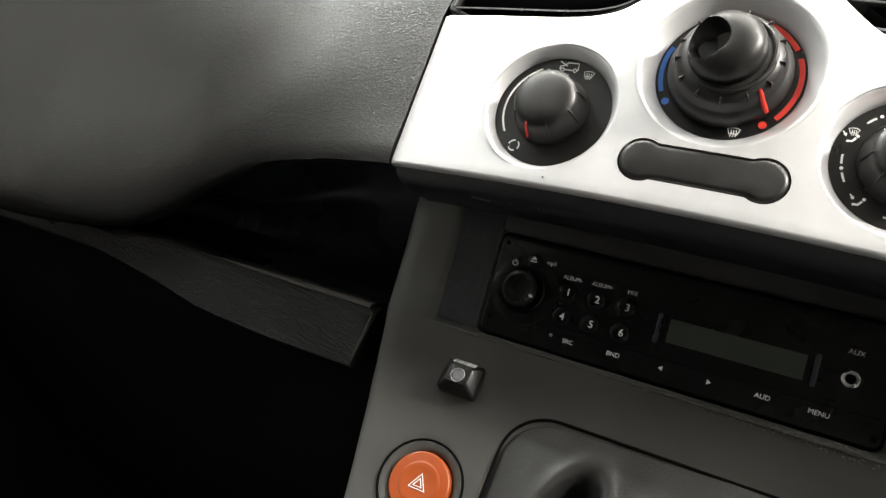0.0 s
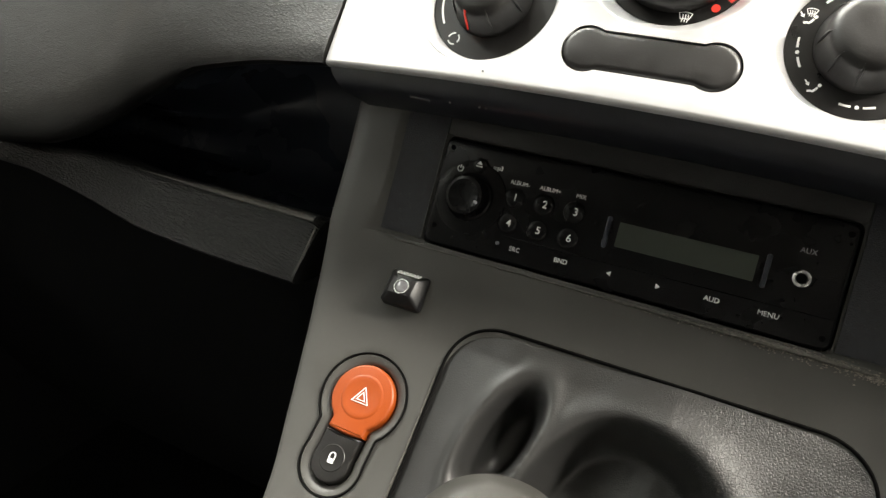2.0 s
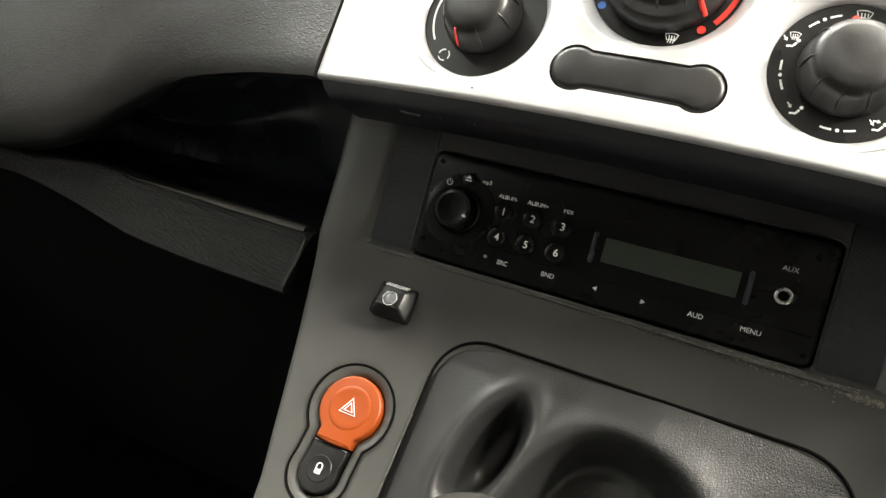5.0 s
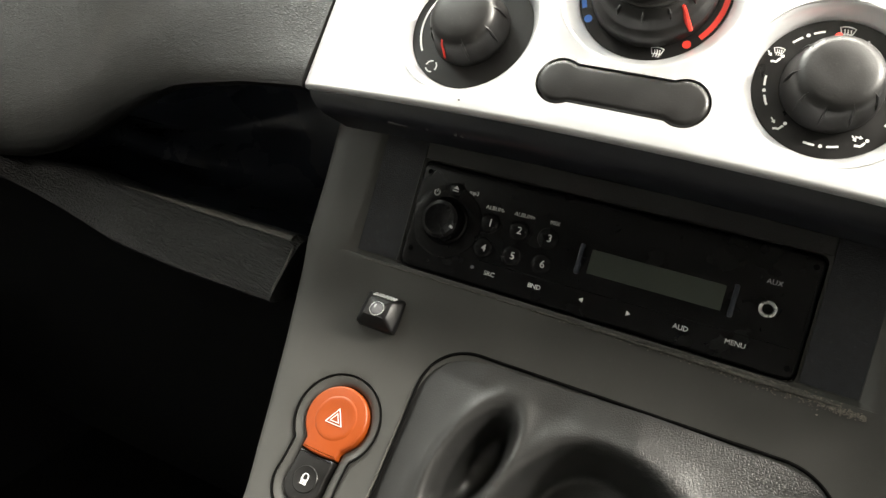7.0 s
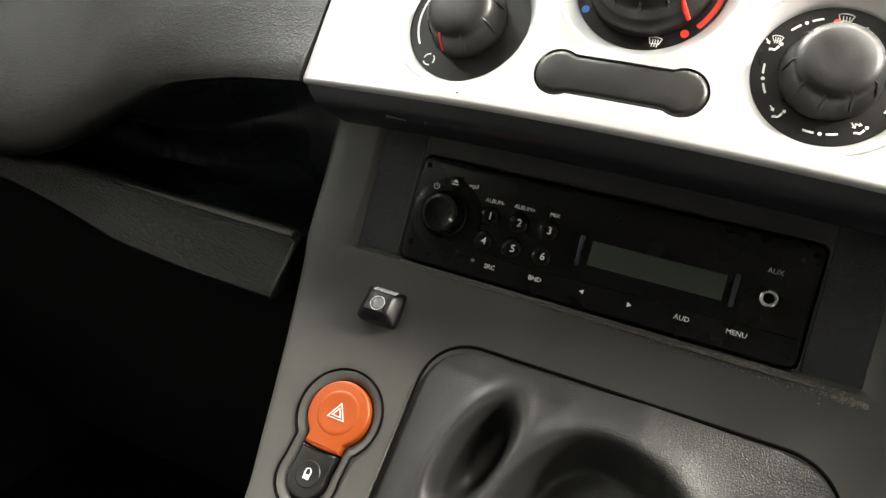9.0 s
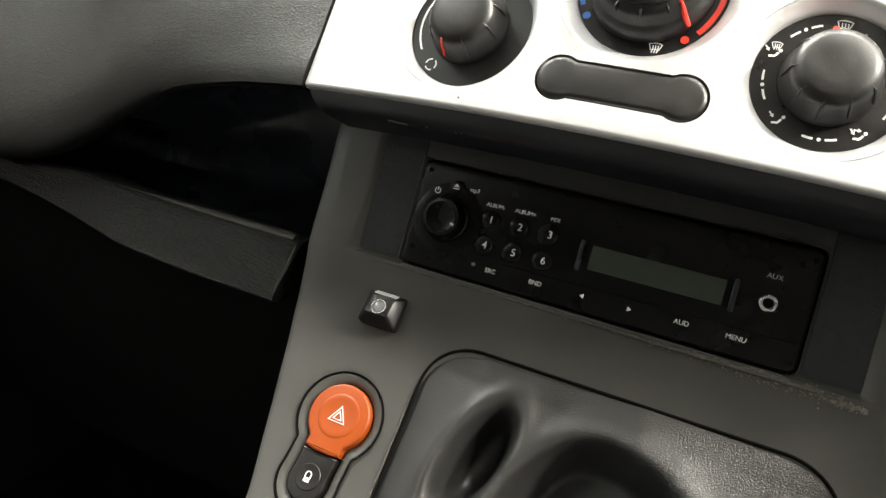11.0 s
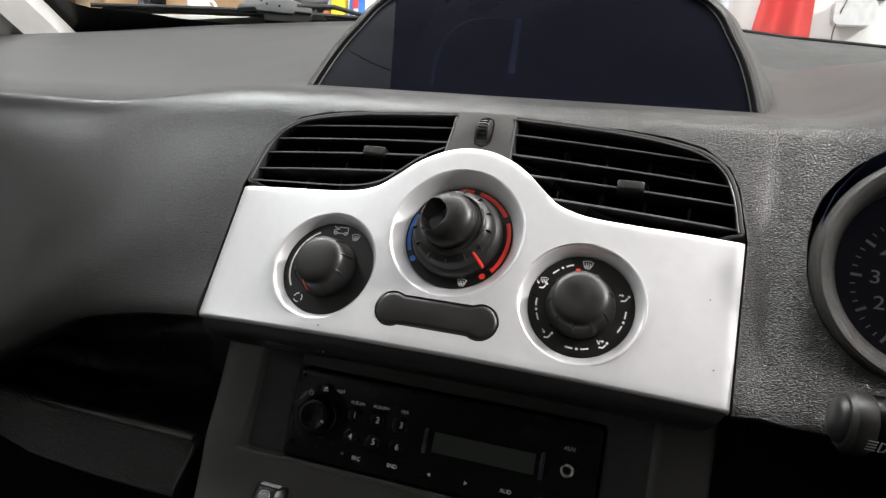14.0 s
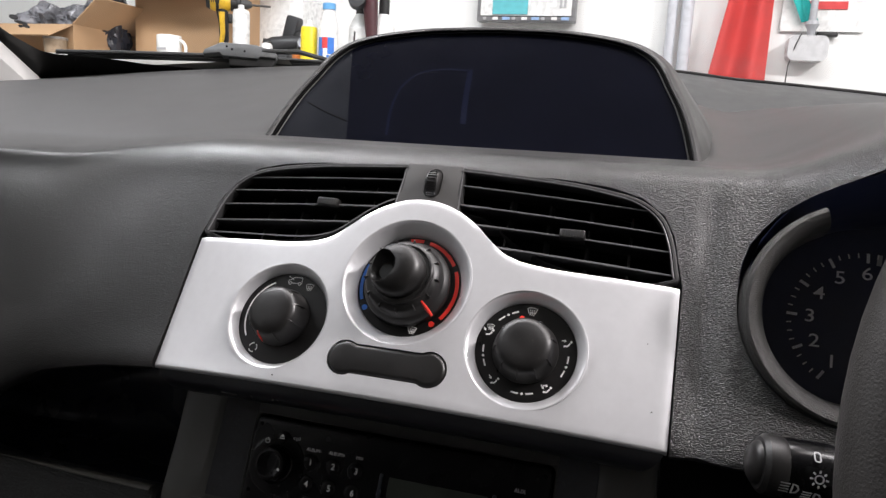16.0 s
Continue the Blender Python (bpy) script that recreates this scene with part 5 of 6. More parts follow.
strip = [[screen_point(x, lerp(x, (0.1, 0.142, 0.216, 0.384, 0.74), (0.024, 0.024, 0.013, 0.003, 0.0)) - q) + Vector((0, -0.004 - d, -0.002 - e)) for x in np.linspace(0.06, 0.74, 44)] for q, d, e in ((0.0, 0.0, 0.0), (0.0, 0.05, 0.011), (0.0, 0.10, 0.026), (0.0, 0.16, 0.050), (0.0, 0.22, 0.085))]
sheet(bm, strip)
part("demister_strip", bm, plain("demister_grey", (0.026, 0.028, 0.028), 0.5, scale=30), wind, "dark grey strip along the glass foot")
part("demister_seal", tube([strip[0][k] + Vector((0, 0.003, 0.001)) for k in range(44)], 0.0028, 8), FRIT, wind, "black seal along the glass foot")
bm = bmesh.new()
sheet(bm, [[screen_point(x, s) + Vector((0, 0.012, 0.006)) for x in np.linspace(-0.62, -0.40, 24)] for s in (0.0, 0.015, 0.034)])
part("scuttle_panel", bm, plain("pale_scuttle", (0.3, 0.29, 0.27), 0.5, scale=20), wind, "pale scuttle panel outside the glass")
for sx in (-1, 1):
    bm = bmesh.new()
    sheet(bm, [[screen_point(sx * x, s) + Vector((0, -0.004, -0.002)) for x in np.linspace(lerp(s, (0.0, 0.075, 0.125, 0.2, 1.0), (0.68, 0.695, 0.714, 0.728, 0.732)), 0.745, 4)] for s in np.linspace(-0.02, 1, 16)])
    part("frit_band", bm, FRIT, wind)
cabin = thing("car_cabin", (0, -0.4, 0.36), "van cabin shell with roof and pillars, doors open", "cabin", kind="structure")
for sx in (-1, 1):
    bm = bmesh.new()
    pts = []
    for s in np.linspace(-0.05, 1, 18):
        p = screen_point(sx * 0.74, s)
        pts.append([p + Vector((-sx * 0.018, -0.012, 0)), p + Vector((-sx * 0.03, -0.05 if sx < 0 else -0.02, -0.005)), p + Vector((-sx * 0.02, -0.10 if sx < 0 else -0.03, -0.01)), p + Vector((sx * 0.03, -0.11 if sx < 0 else -0.035, -0.01)), p + Vector((sx * 0.04, 0.0, 0))])
    sheet(bm, pts, closed=True)
    part("pillar_trim", bm, PILLAR, cabin, "pale grey plastic pillar trim")
    part("door_post", box(sx * 0.74, sx * 0.80, -1.2, -1.05, 0.36, 1.69, bevel=0.01), HEAD, cabin)
    part("window_rail", box(sx * 0.68, sx * 0.78, -1.1, -0.30, 1.64, 1.71, bevel=0.01), HEAD, cabin)
part("roof_lining", box(-0.72, 0.72, -1.2, -0.30, 1.665, 1.70, bevel=0.01), HEAD, cabin, "pale grey headlining")
part("bulkhead", box(-0.78, 0.78, -1.24, -1.2, 0.36, 1.70), plain("bulkhead_grey", (0.16, 0.16, 0.16), 0.6), cabin, "grey bulkhead behind the seats")
part("cabin_floor", box(-0.78, 0.78, -1.2, 0.7, 0.33, 0.36), CARPET, cabin)
part("scuttle", box(-0.74, 0.74, 0.66, 0.70, 0.36, 1.17), DARK, cabin)

# wiper at the foot of the windscreen
wiper = thing("wiper", (-0.45, 0.62, 1.22), "dark grey wiper arm parked at the glass foot", "wiper")
out_ = Vector((0, 0.016, 0.008))
c0 = Vector((-0.46, 0.546, 1.2425)) + out_
MV = axes(c0, (0.37, -1, 0.35), (1, 0.37, 0))
WIPERGREY = plain("wiper_grey", (0.11, 0.112, 0.115), 0.5)
cover = part("pivot_cover", prism([(-0.052, -0.0105), (-0.050, -0.0030), (-0.027, 0.0090), (0.020, 0.0080), (0.044, 0.0020), (0.053, -0.0045), (0.052, -0.0105), (0.029, -0.0095), (0.026, -0.0130), (-0.024, -0.0115), (-0.028, -0.0070)][::-1], -0.008, 0.004, MV, bevel=0.0012), WIPERGREY, wiper, "grey pivot cover")
for x, v in ((-0.011, -0.001), (0.007, -0.003), (-0.019, 0.003)):
    part("cover_hole", prism(circle(x, v, 0.0016, 12), 0.0038, 0.0044, MV), SEAM, cover)
part("pivot_base", prism([(-0.014, -0.024), (0.046, -0.024), (0.052, -0.0095), (-0.016, -0.0095)], -0.010, 0.000, MV, bevel=0.002), DARK, wiper, "black block under the cover")
part("arm", tube([c0 + Vector((0.03, 0.010, 0.000)), c0 + Vector((0.08, 0.026, 0.002)), screen_point(-0.344, 0.027) + out_, screen_point(-0.1, 0.01) + out_], [0.004, 0.0035, 0.003, 0.003], 8), DARK, wiper)
part("blade_frame", tube([screen_point(x, lerp(x, (-0.70, -0.597, -0.507, -0.34), (0.064, 0.051, 0.039, 0.012))) + out_ for x in np.linspace(-0.69, -0.36, 16)], 0.0042, 8), DARK, wiper, "black wiper blade frame")
part("blade", tube([screen_point(x, lerp(x, (-0.70, -0.597, -0.507, -0.34), (0.072, 0.059, 0.047, 0.02))) + out_ for x in np.linspace(-0.70, -0.34, 16)], 0.0032, 8), DARK, wiper, "black rubber blade")
sticker = thing("windscreen_sticker", screen_point(-0.685, 0.14), "black printed marks on the windscreen corner", "sticker")
for (x, s_), (w, h) in (((-0.687, 0.151), (0.006, 0.0035)), ((-0.6855, 0.140), (0.009, 0.0022)), ((-0.684, 0.133), (0.005, 0.0020)), ((-0.690, 0.134), (0.003, 0.0018))):
    part("printed_mark", prism([(w * math.cos(k * 0.5236), h * math.sin(k * 0.5236)) for k in range(12)], 0, 0.0008, axes(screen_point(x, s_) + Vector((0, -0.004, -0.002)), (0.45, -0.75, 0.5))), FRIT, sticker)

# ---- workshop beyond the windscreen ----
WALL = plain("white_wall", (0.82, 0.82, 0.81), 0.8, scale=2, spread=0.03, bump=0.0004, bump_scale=200)
CARD = plain("brown_cardboard", (0.46, 0.29, 0.16), 0.85, scale=6, spread=0.1, bump=0.0003, bump_scale=300)
WB = 2.32


def solid(name, bm, material, label, category, group="", kind=""):
    return tagged(part(name, bm, material), label, category, group, kind)


solid("floor", box(-6, 6, -5, 6, -0.1, 0.0), plain("concrete_floor", (0.3, 0.3, 0.29), 0.6, scale=3), "grey concrete workshop floor", "floor", kind="structure")
solid("wall_north", box(-6, 6, WB, WB + 0.2, 0, 3.2), WALL, "white painted workshop wall", "wall", kind="structure")
solid("wall_south", box(-6, 6, -5.2, -5, 0, 3.2), WALL, "white painted workshop wall", "wall", kind="structure")
solid("wall_east", box(6, 6.2, -5.2, WB + 0.2, 0, 3.2), WALL, "white painted workshop wall", "wall", kind="structure")
solid("wall_west", box(-6.2, -6, -5.2, WB + 0.2, 0, 3.2), WALL, "white painted workshop wall", "wall", kind="structure")
solid("ceiling", box(-6.2, 6.2, -5.2, WB + 0.2, 3.2, 3.4), WALL, "white workshop ceiling", "ceiling", kind="structure")
bench = thing("workbench", (-1.9, 1.95, 0), "grey workbench loaded with tools and boxes", "workbench")
BZ = 1.338
part("worktop", box(-3.6, -0.55, 1.55, 2.28, BZ - 0.04, BZ, bevel=0.004), plain("worktop_grey", (0.5, 0.49, 0.47), 0.5, scale=10), bench)
for x in (-3.5, -2.1, -0.65):
    part("leg", box(x - 0.03, x + 0.03, 1.6, 1.66, 0, BZ - 0.04), TRIM, bench)
    part("leg", box(x - 0.03, x + 0.03, 2.18, 2.24, 0, BZ - 0.04), TRIM, bench)


def open_box(name, x0, x1, y0, y1, h, label):
    t = thing(name, ((x0 + x1) / 2, (y0 + y1) / 2, BZ), label, "cardboard box", "boxes on the bench")
    for a_ in ((x0, x1, y0, y0 + 0.006, BZ, BZ + h), (x0, x1, y1 - 0.006, y1, BZ, BZ + h), (x0, x0 + 0.006, y0 + 0.006, y1 - 0.006, BZ, BZ + h), (x1 - 0.006, x1, y0 + 0.006, y1 - 0.006, BZ, BZ + h)):
        part("side", box(*a_), CARD, t)
    part("flap", box(0, x1 - x0, 0, 0.12, 0, 0.004, pose(x0, y0, BZ + h, 205, 0, 0)), CARD, t)
    part("flap", box(0, 0.14, 0, y1 - y0, 0, 0.004, pose(x1, y0, BZ + h, 0, -40, 0)), CARD, t)
    part("bottom", box(x0, x1, y0, y1, BZ, BZ + 0.004), CARD, t)
    return t


open_box("cardboard_box", -2.45, -1.87, 1.72, 2.2, 0.115, "open brown cardboard box with plastic bags inside")
open_box("cardboard_box", -1.80, -1.36, 1.95, 2.25, 0.30, "tall open brown cardboard box")
CLEARBAG = plain("clear_film", (0.17, 0.17, 0.185), 0.14, scale=18, spread=0.75, bump=0.004, bump_scale=40)
BLACKBAG = plain("dark_film", (0.02, 0.022, 0.03), 0.18, scale=15, spread=0.6, bump=0.003, bump_scale=45)


def crumpled(name, place, size, material, label, seed):
    """A crumpled plastic bag."""
    t_ = thing(name, place, label, "plastic bag", "bags in the boxes")
    bm = bmesh.new()
    bmesh.ops.create_icosphere(bm, subdivisions=5, radius=1)
    for v_ in bm.verts:
        c_ = v_.co + Vector((seed, 0, 0))
        w_ = 1 + 0.34 * noise.noise(c_ * 2.2) + 0.20 * abs(noise.noise(c_ * 5)) - 0.10 * abs(noise.noise(c_ * 11))
        v_.co = Vector(place) + Vector((v_.co.x * size[0], v_.co.y * size[1], v_.co.z * size[2])) * w_
    part("crumpled_film", bm, material, t_)


crumpled("plastic_bag", (-2.16, 1.93, BZ + 0.135), (0.11, 0.12, 0.075), CLEARBAG, "crumpled clear plastic bag in an open box", 0)
crumpled("plastic_bag", (-2.02, 1.98, BZ + 0.150), (0.08, 0.10, 0.080), CLEARBAG, "crumpled clear plastic bag in an open box", 4)
crumpled("plastic_bag", (-1.90, 1.93, BZ + 0.140), (0.055, 0.08, 0.120), BLACKBAG, "dark plastic bag leaning out of an open box", 9)
tub = thing("clear_tub", (-1.90, 1.67, BZ), "small clear plastic tub standing before the box", "tub")
part("tub_body", lathe([(0, 0.001), (0.034, 0.001), (0.038, 0.055), (0.036, 0.055), (0.033, 0.004), (0, 0.004)], Matrix.Translation((-1.90, 1.67, BZ)), 28), plain("cloudy_plastic", (0.30, 0.22, 0.15), 0.2, scale=40, spread=0.3), tub)
part("tub_lid", lathe([(0, 0.055), (0.040, 0.055), (0.040, 0.062), (0.036, 0.064), (0, 0.063)], Matrix.Translation((-1.90, 1.67, BZ)), 28), plain("grey_tub_lid", (0.22, 0.20, 0.18), 0.3), tub)

mug = thing("mug", (-1.52, 1.80, BZ), "white ceramic mug on the bench", "mug")
MM = Matrix.Translation((-1.535, 1.80, BZ))
CERAMIC = plain("white_ceramic", (0.8, 0.8, 0.78), 0.2)
part("cup", lathe([(0, 0.001), (0.038, 0.001), (0.041, 0.006), (0.042, 0.09), (0.0405, 0.092), (0.039, 0.09), (0.038, 0.008), (0, 0.007)], MM, 36), CERAMIC, mug)
part("handle", tube([MM @ Vector((0.036 + 0.032 * math.sin(q), 0, 0.047 + 0.030 * math.cos(q))) for q in np.linspace(0.1, math.pi - 0.1, 16)], 0.0055, 10, up=(0, 1, 0)), CERAMIC, mug)
part("print_bar", box(-0.02, 0.018, -0.0428, -0.041, 0.04, 0.048, MM), DIMPRINT, mug)


def bottle(name, x, y, prof, colours, label, category):
    t = thing(name, (x, y, BZ), label, category, "cans and bottles on the bench")
    for nm, lo, hi, c in colours:
        part(nm, lathe([(0, lo)] + [(r, h) for r, h in prof if lo <= h <= hi] + [(0, hi)], Matrix.Translation((x, y, BZ)), 28), c, t)
    return t


WHITE = plain("white_gloss_paint", (0.75, 0.75, 0.74), 0.3)
YELLOW = plain("yellow_paint", (0.80, 0.62, 0.02), 0.35)
DRILLY = plain("yellow_tool_plastic", (0.70, 0.42, 0.02), 0.45)
PALEBLUE = plain("pale_blue_icon", (0.3, 0.45, 0.7), 0.5)
BLUEP = plain("blue_plastic", (0.03, 0.16, 0.55), 0.4)
REDP = plain("red_label", (0.6, 0.05, 0.05), 0.4)
bottle("spray_can", -1.249, 1.80, [(0.027, 0.0), (0.028, 0.004), (0.028, 0.165), (0.028, 0.166), (0.025, 0.178), (0.010, 0.182), (0.010, 0.195)], [("can", 0.0, 0.1655, WHITE), ("shoulder", 0.1655, 0.182, WHITE), ("cap", 0.182, 0.195, WHITE)], "white spray can with a white nozzle", "spray can")
bottle("spray_can", -0.995, 1.80, [(0.0265, 0.0), (0.027, 0.003), (0.027, 0.118), (0.025, 0.126), (0.010, 0.13), (0.009, 0.148)], [("can", 0.0, 0.126, YELLOW), ("cap", 0.126, 0.148, WHITE)], "yellow spray can with a white cap", "spray can")
pb = bottle("plastic_bottle", -0.925, 1.80, [(0.029, 0.0), (0.031, 0.004), (0.031, 0.05), (0.031, 0.12), (0.030, 0.13), (0.020, 0.165), (0.018, 0.18), (0.021, 0.181), (0.021, 0.200)], [("bottle_body", 0.0, 0.18, WHITE), ("cap", 0.181, 0.200, plain("pale_blue_cap", (0.12, 0.35, 0.65), 0.4))], "white plastic bottle with a blue cap and blue and red label", "bottle")


def label_patch(name, a0, a1, h0, h1, material):
    bm = bmesh.new()
    sheet(bm, [[(-0.925 + r * math.cos(radians(a)), 1.80 + r * math.sin(radians(a)), BZ + h) for a in np.linspace(a0, a1, 12)] for r, h in ((0.0312, h0), (0.0318, h0), (0.0318, h1), (0.0312, h1))])
    part(name, bm, material, pb)


label_patch("label_patch", 170, 262, 0.012, 0.092, BLUEP)
label_patch("label_patch", 255, 290, 0.058, 0.092, REDP)
label_patch("label_patch", 290, 330, 0.040, 0.092, BLUEP)
label_patch("label_patch", 285, 330, 0.014, 0.036, BLUEP)
for x in (-0.90, -0.815):
    bottle("spray_bottle", x, 2.0, [(0.04, 0.0), (0.042, 0.005), (0.042, 0.15), (0.03, 0.18), (0.018, 0.2), (0.018, 0.25)], [("body", 0.0, 0.15, WHITE), ("neck", 0.15, 0.2, WHITE), ("trigger_head", 0.2, 0.25, DARK)], "white trigger spray bottle with a dark head", "bottle")
# cordless drill
drill = thing("cordless_drill", (-1.36, 1.86, BZ), "yellow and black cordless drill standing on its battery", "drill")
MDr = pose(-1.352, 1.86, BZ, 0, 0, 32)
NOSE = MDr @ pose(-0.006, 0, 0.214, 0, 90, 0) @ Matrix.Diagonal((0.92, 0.92, 0.80, 1))
part("battery", box(-0.050, 0.046, -0.036, 0.036, 0.0, 0.048, MDr, 0.008), DARK, drill, "black slide-in battery")
part("battery_stripe", box(-0.046, 0.042, -0.0375, -0.035, 0.030, 0.040, MDr, 0.001), DRILLY, drill)
part("foot", box(-0.040, 0.036, -0.030, 0.030, 0.048, 0.062, MDr, 0.006), DRILLY, drill)
part("grip", tube([MDr @ Vector((-0.010, 0, 0.055)), MDr @ Vector((-0.002, 0, 0.09)), MDr @ Vector((-0.004, 0, 0.145)), MDr @ Vector((-0.010, 0, 0.190))], [0.019, 0.016, 0.017, 0.021], 14, up=(0, 1, 0)), DARK, drill, "black rubber grip")
part("grip_inlay", tube([MDr @ Vector((-0.012, -0.011, 0.06)), MDr @ Vector((-0.006, -0.011, 0.11)), MDr @ Vector((-0.010, -0.014, 0.18))], [0.009, 0.009, 0.011], 10, up=(0, 1, 0)), DRILLY, drill, "yellow grip inlay")
part("trigger", box(0.010, 0.026, -0.010, 0.010, 0.146, 0.178, MDr, 0.005), DARK, drill)
part("motor_body", lathe([(0, -0.055), (0.028, -0.053), (0.034, -0.04), (0.035, 0.0), (0.033, 0.02), (0.030, 0.03), (0, 0.031)], NOSE, 24), DRILLY, drill)
for k in range(5):
    part("cooling_slot", box(-0.044 + 0.006 * k, -0.0415 + 0.006 * k, -0.035, -0.028, 0.206, 0.224, MDr), DARK, drill)
part("rubber_shoulder", lathe([(0.0335, -0.030), (0.0358, -0.028), (0.0362, -0.018), (0.0335, -0.016)], NOSE, 24), DARK, drill)
part("end_cap", lathe([(0, -0.072), (0.022, -0.070), (0.030, -0.055), (0, -0.054)], NOSE, 24), DARK, drill)
part("gearbox", lathe([(0, 0.03), (0.030, 0.031), (0.029, 0.050), (0.026, 0.056), (0.027, 0.058), (0.027, 0.070), (0.020, 0.074), (0, 0.074)], NOSE, 24), DARK, drill, "black torque collar")
part("chuck", lathe([(0, 0.074), (0.018, 0.075), (0.018, 0.10), (0.010, 0.12), (0.004, 0.121), (0.004, 0.20), (0, 0.20)], NOSE, 20), TRIM, drill)
# chargers, leads and small tools
RUBBER = plain("black_rubber_lead", (0.02, 0.02, 0.022), 0.5)
ch = thing("charger", (-1.085, 1.90, BZ), "black charger block standing upright with its lead", "charger")
part("case", prism(rounded(-0.024, 0.024, -0.055, 0.055, 0.012), -0.018, 0.018, pose(-1.125, 1.92, BZ + 0.125, 90, 0, 0) @ pose(0, 0, 0, 0, 0, -14), bevel=0.004), RUBBER, ch)
part("lead", tube([(-1.085 + 0.030 * math.cos(a) * (1 - 0.05 * a / 6), 1.90, BZ + 0.09 + 0.040 * math.sin(a)) for a in np.linspace(-1.5, 5.5, 30)], 0.0035, 6, up=(0, 1, 0)), RUBBER, ch)
tc = thing("tool_case", (-1.11, 1.9, BZ), "flat black plastic tool case on the bench", "tool case")
part("case_shell", box(-1.22, -1.02, 1.83, 1.99, BZ, BZ + 0.042, bevel=0.008), RUBBER, tc)
part("latch", box(-1.15, -1.125, 1.822, 1.832, BZ + 0.012, BZ + 0.03, bevel=0.003), TRIM, tc)
gt = thing("power_tool", (-1.12, 1.88, BZ + 0.042), "black power tool lying among leads on the bench", "tool")
part("body", lathe([(0, 0), (0.022, 0.002), (0.030, 0.03), (0.028, 0.10), (0.020, 0.15), (0, 0.152)], pose(-1.20, 1.875, BZ + 0.072, 0, 84, 8), 18), RUBBER, gt)
part("head", lathe([(0, -0.02), (0.026, -0.018), (0.030, 0.0), (0.024, 0.03), (0, 0.032)], pose(-1.055, 1.89, BZ + 0.072, 60, 20, 10), 18), plain("grey_metal_head", (0.18, 0.18, 0.19), 0.4, metal=0.5), gt)
part("lead", tube([(-1.05, 1.87, BZ + 0.075), (-1.025, 1.83, BZ + 0.10), (-1.005, 1.83, BZ + 0.06), (-1.01, 1.81, BZ + 0.008), (-1.06, 1.80, BZ + 0.006), (-1.14, 1.82, BZ + 0.006)], 0.004, 6), RUBBER, gt)
part("button", box(-1.052, -1.034, 1.850, 1.862, BZ + 0.060, BZ + 0.075, bevel=0.003), ORANGE, gt, "small orange button")
hg = thing("hand_grinder", (-0.845, 1.95, BZ), "dark red hand grinder standing upright", "tool")
part("body", tube([(-0.845, 1.95, BZ + 0.01), (-0.838, 1.95, BZ + 0.12), (-0.850, 1.95, BZ + 0.27)], [0.026, 0.020, 0.028], 14, up=(0, 1, 0)), plain("dark_maroon_plastic", (0.055, 0.014, 0.018), 0.4), hg)
part("head", lathe([(0, 0), (0.034, 0.004), (0.030, 0.03), (0, 0.034)], pose(-0.885, 1.94, BZ + 0.235, 80, 0, 10), 20), RUBBER, hg)
for x, y, h_, r_, m_, lab_, cat_ in ((-1.175, 1.84, 0.085, 0.020, CERAMIC, "small white pot among the tools on the bench", "pot"), (-1.215, 1.90, 0.10, 0.014, CARD, "stub of brown tape roll among the tools", "tape roll"),
                                      (-1.055, 1.83, 0.060, 0.016, plain("orange_cap_plastic", (0.55, 0.16, 0.03), 0.4), "small orange bottle among the tools", "bottle")):
    o_t = thing(cat_.replace(" ", "_"), (x, y, BZ), lab_, cat_, "small things on the bench")
    part("container", lathe([(0, 0.0), (r_ * 0.96, 0.001), (r_, 0.004), (r_, h_ * 0.8), (r_ * 0.8, h_ * 0.9), (r_ * 0.6, h_ * 0.92), (0, h_ * 0.92)], Matrix.Translation((x, y, BZ)), 20), m_, o_t)
    part("lid", lathe([(0, h_ * 0.92), (r_ * 0.66, h_ * 0.92), (r_ * 0.66, h_), (0, h_)], Matrix.Translation((x, y, BZ)), 20), TRIM, o_t)
coil = thing("cable_coil", (-1.15, 1.80, BZ), "loose coil of black cable on the bench", "cable")
part("cable", tube([(-1.15 + (0.055 + 0.006 * math.sin(3.3 * a)) * math.cos(a), 1.83 + 0.03 * math.sin(a), BZ + 0.010 + 0.003 * a + 0.008 * math.sin(2.1 * a)) for a in np.linspace(0, 17, 90)], 0.0045, 6), RUBBER, coil)
rc = thing("small_funnel", (-0.80, 1.90, BZ), "small red plastic funnel on the bench", "funnel")
part("cone", lathe([(0.022, 0.0), (0.024, 0.003), (0.010, 0.05), (0.006, 0.075), (0.004, 0.075), (0.008, 0.05), (0.020, 0.004)], Matrix.Translation((-0.80, 1.90, BZ)), 20), REDP, rc)
t = thing("drawer_cabinet", (-1.0, 2.2, BZ), "small white storage unit against the wall", "cabinet")
part("cabinet_body", box(-1.40, -1.18, 2.1, 2.28, BZ, BZ + 0.28, bevel=0.004), WHITE, t)

# monitor on the wall
mon = thing("monitor", (-0.3, WB - 0.05, 1.7), "wall-hung computer screen showing a pale window", "monitor")
part("case", box(-0.555, -0.193, WB - 0.05, WB - 0.01, 1.562, 1.80, bevel=0.004), plain("monitor_grey", (0.20, 0.20, 0.205), 0.45), mon)
part("screen", box(-0.54, -0.208, WB - 0.056, WB - 0.051, 1.582, 1.79), WHITE, mon, "pale screen")
part("window_bar", box(-0.495, -0.365, WB - 0.060, WB - 0.057, 1.586, 1.65), plain("teal_print", (0.1, 0.45, 0.5), 0.5), mon)
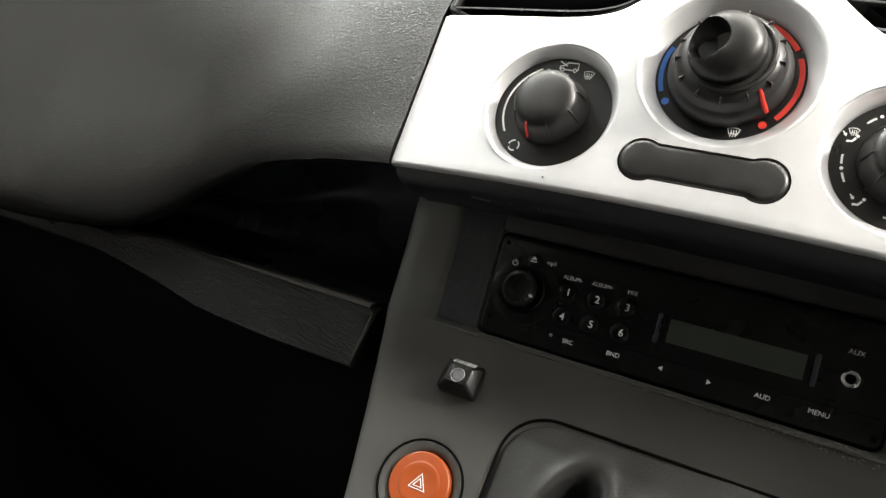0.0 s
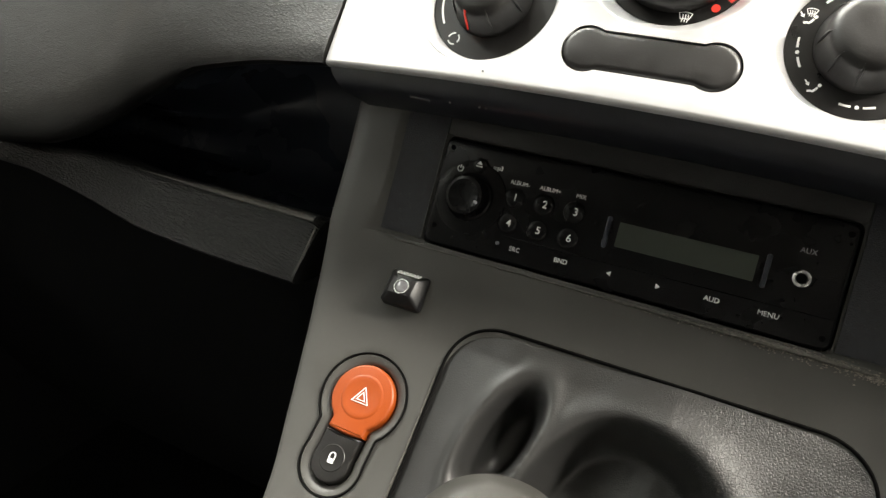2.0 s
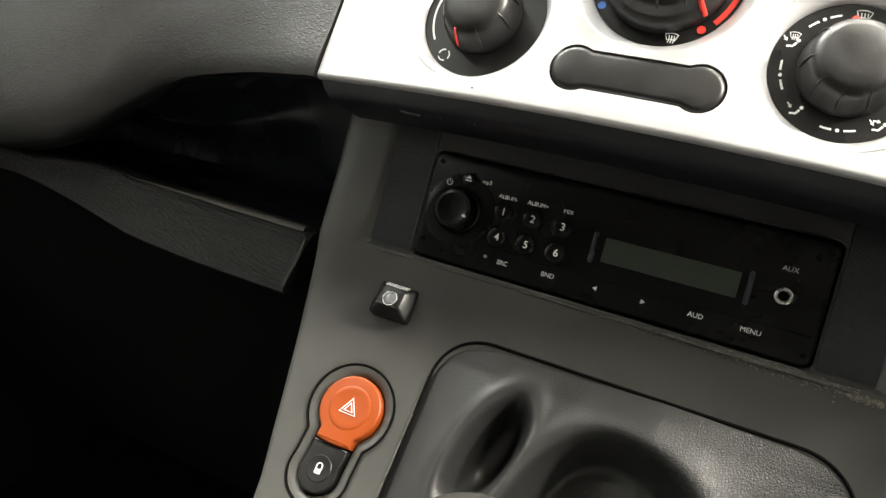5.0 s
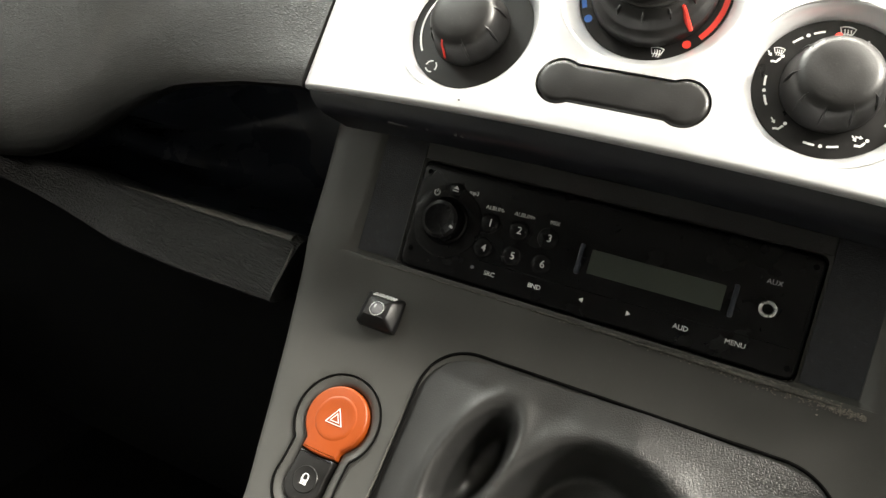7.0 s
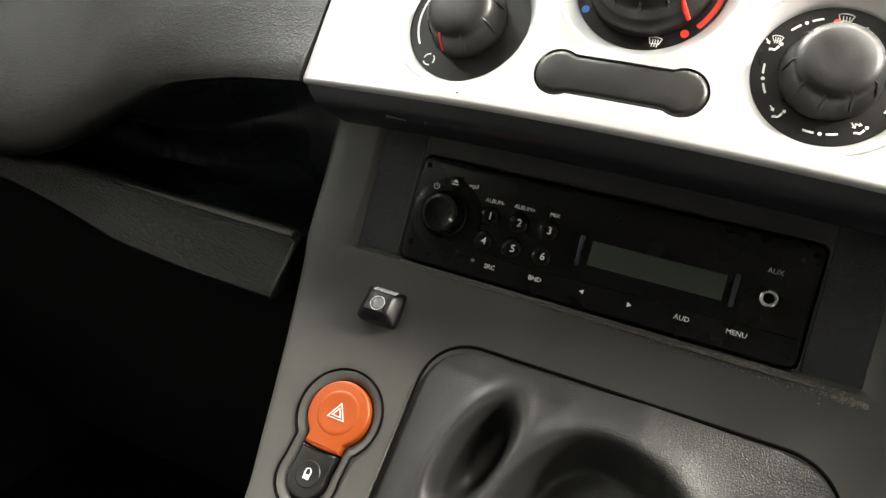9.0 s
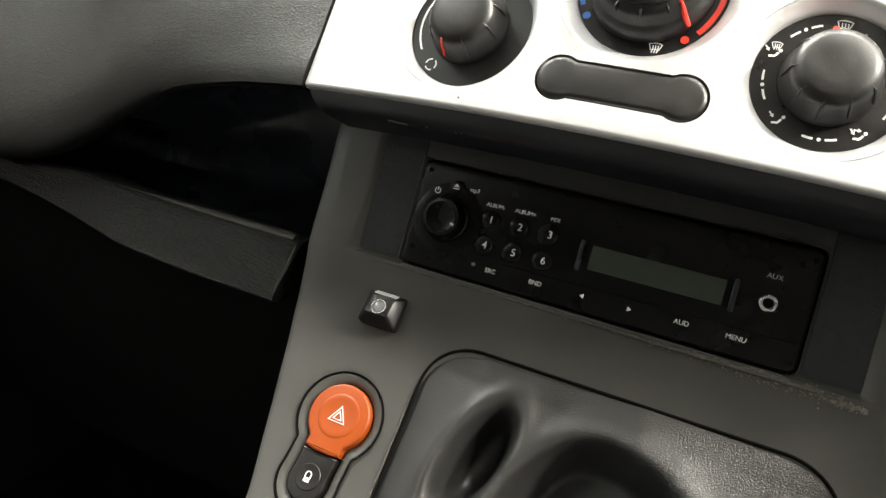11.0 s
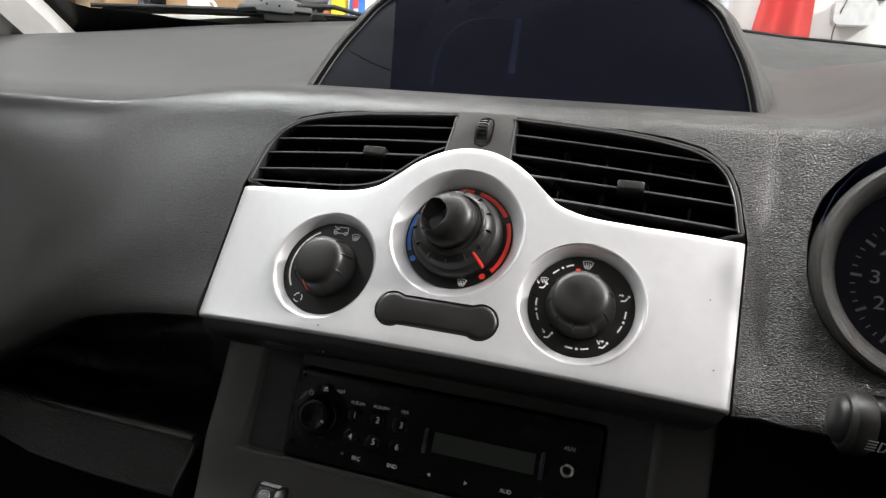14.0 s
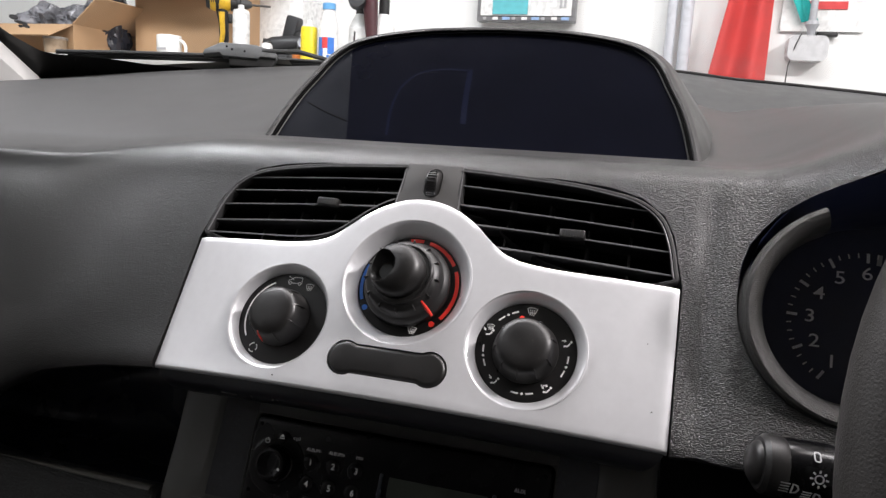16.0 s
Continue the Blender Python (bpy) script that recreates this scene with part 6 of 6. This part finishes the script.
for k in range(9):
    part("screen_icon", box(-0.53 + k * 0.036, -0.53 + k * 0.036 + 0.012 + 0.008 * (k % 3), WB - 0.058, WB - 0.055, 1.567, 1.577), (DIMPRINT, WHITE, PALEBLUE)[k % 3], mon)
for x in (-0.25, -0.235):
    part("window_bar", box(x, x + 0.008, WB - 0.060, WB - 0.057, 1.61, 1.70), DIMPRINT, mon)
# pipes on the wall
for x, r_ in ((0.135, 0.016), (0.185, 0.02)):
    p = solid("wall_pipe", tube([(x, WB - 0.04, 0.0), (x, WB - 0.04, 3.2)], r_, 14), plain("grey_pipe", (0.55, 0.56, 0.6), 0.4), "grey painted vertical pipe on the wall", "pipe", "pipes on the wall")
# red cloth
bm = bmesh.new()
rows = []
for z in np.linspace(1.20, 2.0, 40):
    s = (2.0 - z) / 0.8
    x0, x1 = 0.40 - 0.15 * s ** 0.8 - 0.01, 0.450 + 0.004 * s
    rows.append([(x0 + (x1 - x0) * u, WB - 0.05 - 0.022 * math.sin(u * 9.5 + 1.0) * (0.5 + s) - 0.02, z) for u in np.linspace(0, 1, 40)])
cl = as_mesh(slab(rows, 0.004))
tagged(link("hanging_cloth", cl, plain("red_cloth", (0.55, 0.05, 0.045), 0.8, scale=12, bump=0.0004, bump_scale=400)), "red cloth hanging in folds on the wall", "cloth")
# lamp and socket by the cloth
wl = thing("wall_poster", (0.62, WB - 0.01, 1.6), "white notice on the wall with red bars", "notice")
part("sheet", box(0.485, 0.735, WB - 0.012, WB - 0.002, 1.545, 1.9), WHITE, wl)
part("print_bar", box(0.56, 0.68, WB - 0.016, WB - 0.013, 1.615, 1.64), REDP, wl)
sock = thing("wall_lamp", (0.6, WB - 0.05, 1.47), "grey wall lamp with a wire over it", "lamp")
part("shade", prism(rounded(-0.06, 0.06, -0.04, 0.04, 0.02), 0, 0.06, axes((0.57, WB - 0.005, 1.485), (0, -1, 0))), plain("grey_lamp", (0.5, 0.5, 0.51), 0.5), sock)
part("neck", lathe([(0.011, 0.0), (0.013, 0.03), (0.022, 0.045), (0.020, 0.055), (0.012, 0.06), (0.010, 0.20)], pose(0.575, WB - 0.05, 1.515), 18), plain("pale_grey_neck", (0.35, 0.36, 0.38), 0.4), sock, "pale grey stem")
part("wire", tube([(0.545, WB - 0.066, 1.53), (0.530, WB - 0.07, 1.49), (0.520, WB - 0.04, 1.43), (0.518, WB - 0.02, 1.30)], 0.002, 6), TRIM, sock, "thin hanging wire")
part("bracket", box(0.60, 0.66, WB - 0.03, WB - 0.004, 1.527, 1.543, bevel=0.003), DARK, sock, "dark bracket beside the stem")
glove = thing("teal_glove", (0.53, WB - 0.05, 1.6), "teal rag hung on the wall", "rag")
bm = bmesh.new()
sheet(bm, [[(0.475 + 0.05 * u + 0.07 * s, WB - 0.03 - 0.015 * math.sin(u * 5 + s * 3), 1.72 - 0.14 * s - 0.02 * abs(u - 0.5)) for u in np.linspace(0, 1, 8)] for s in np.linspace(0, 1, 10)])
part("cloth", bm, plain("teal_cloth", (0.02, 0.4, 0.38), 0.7), glove)
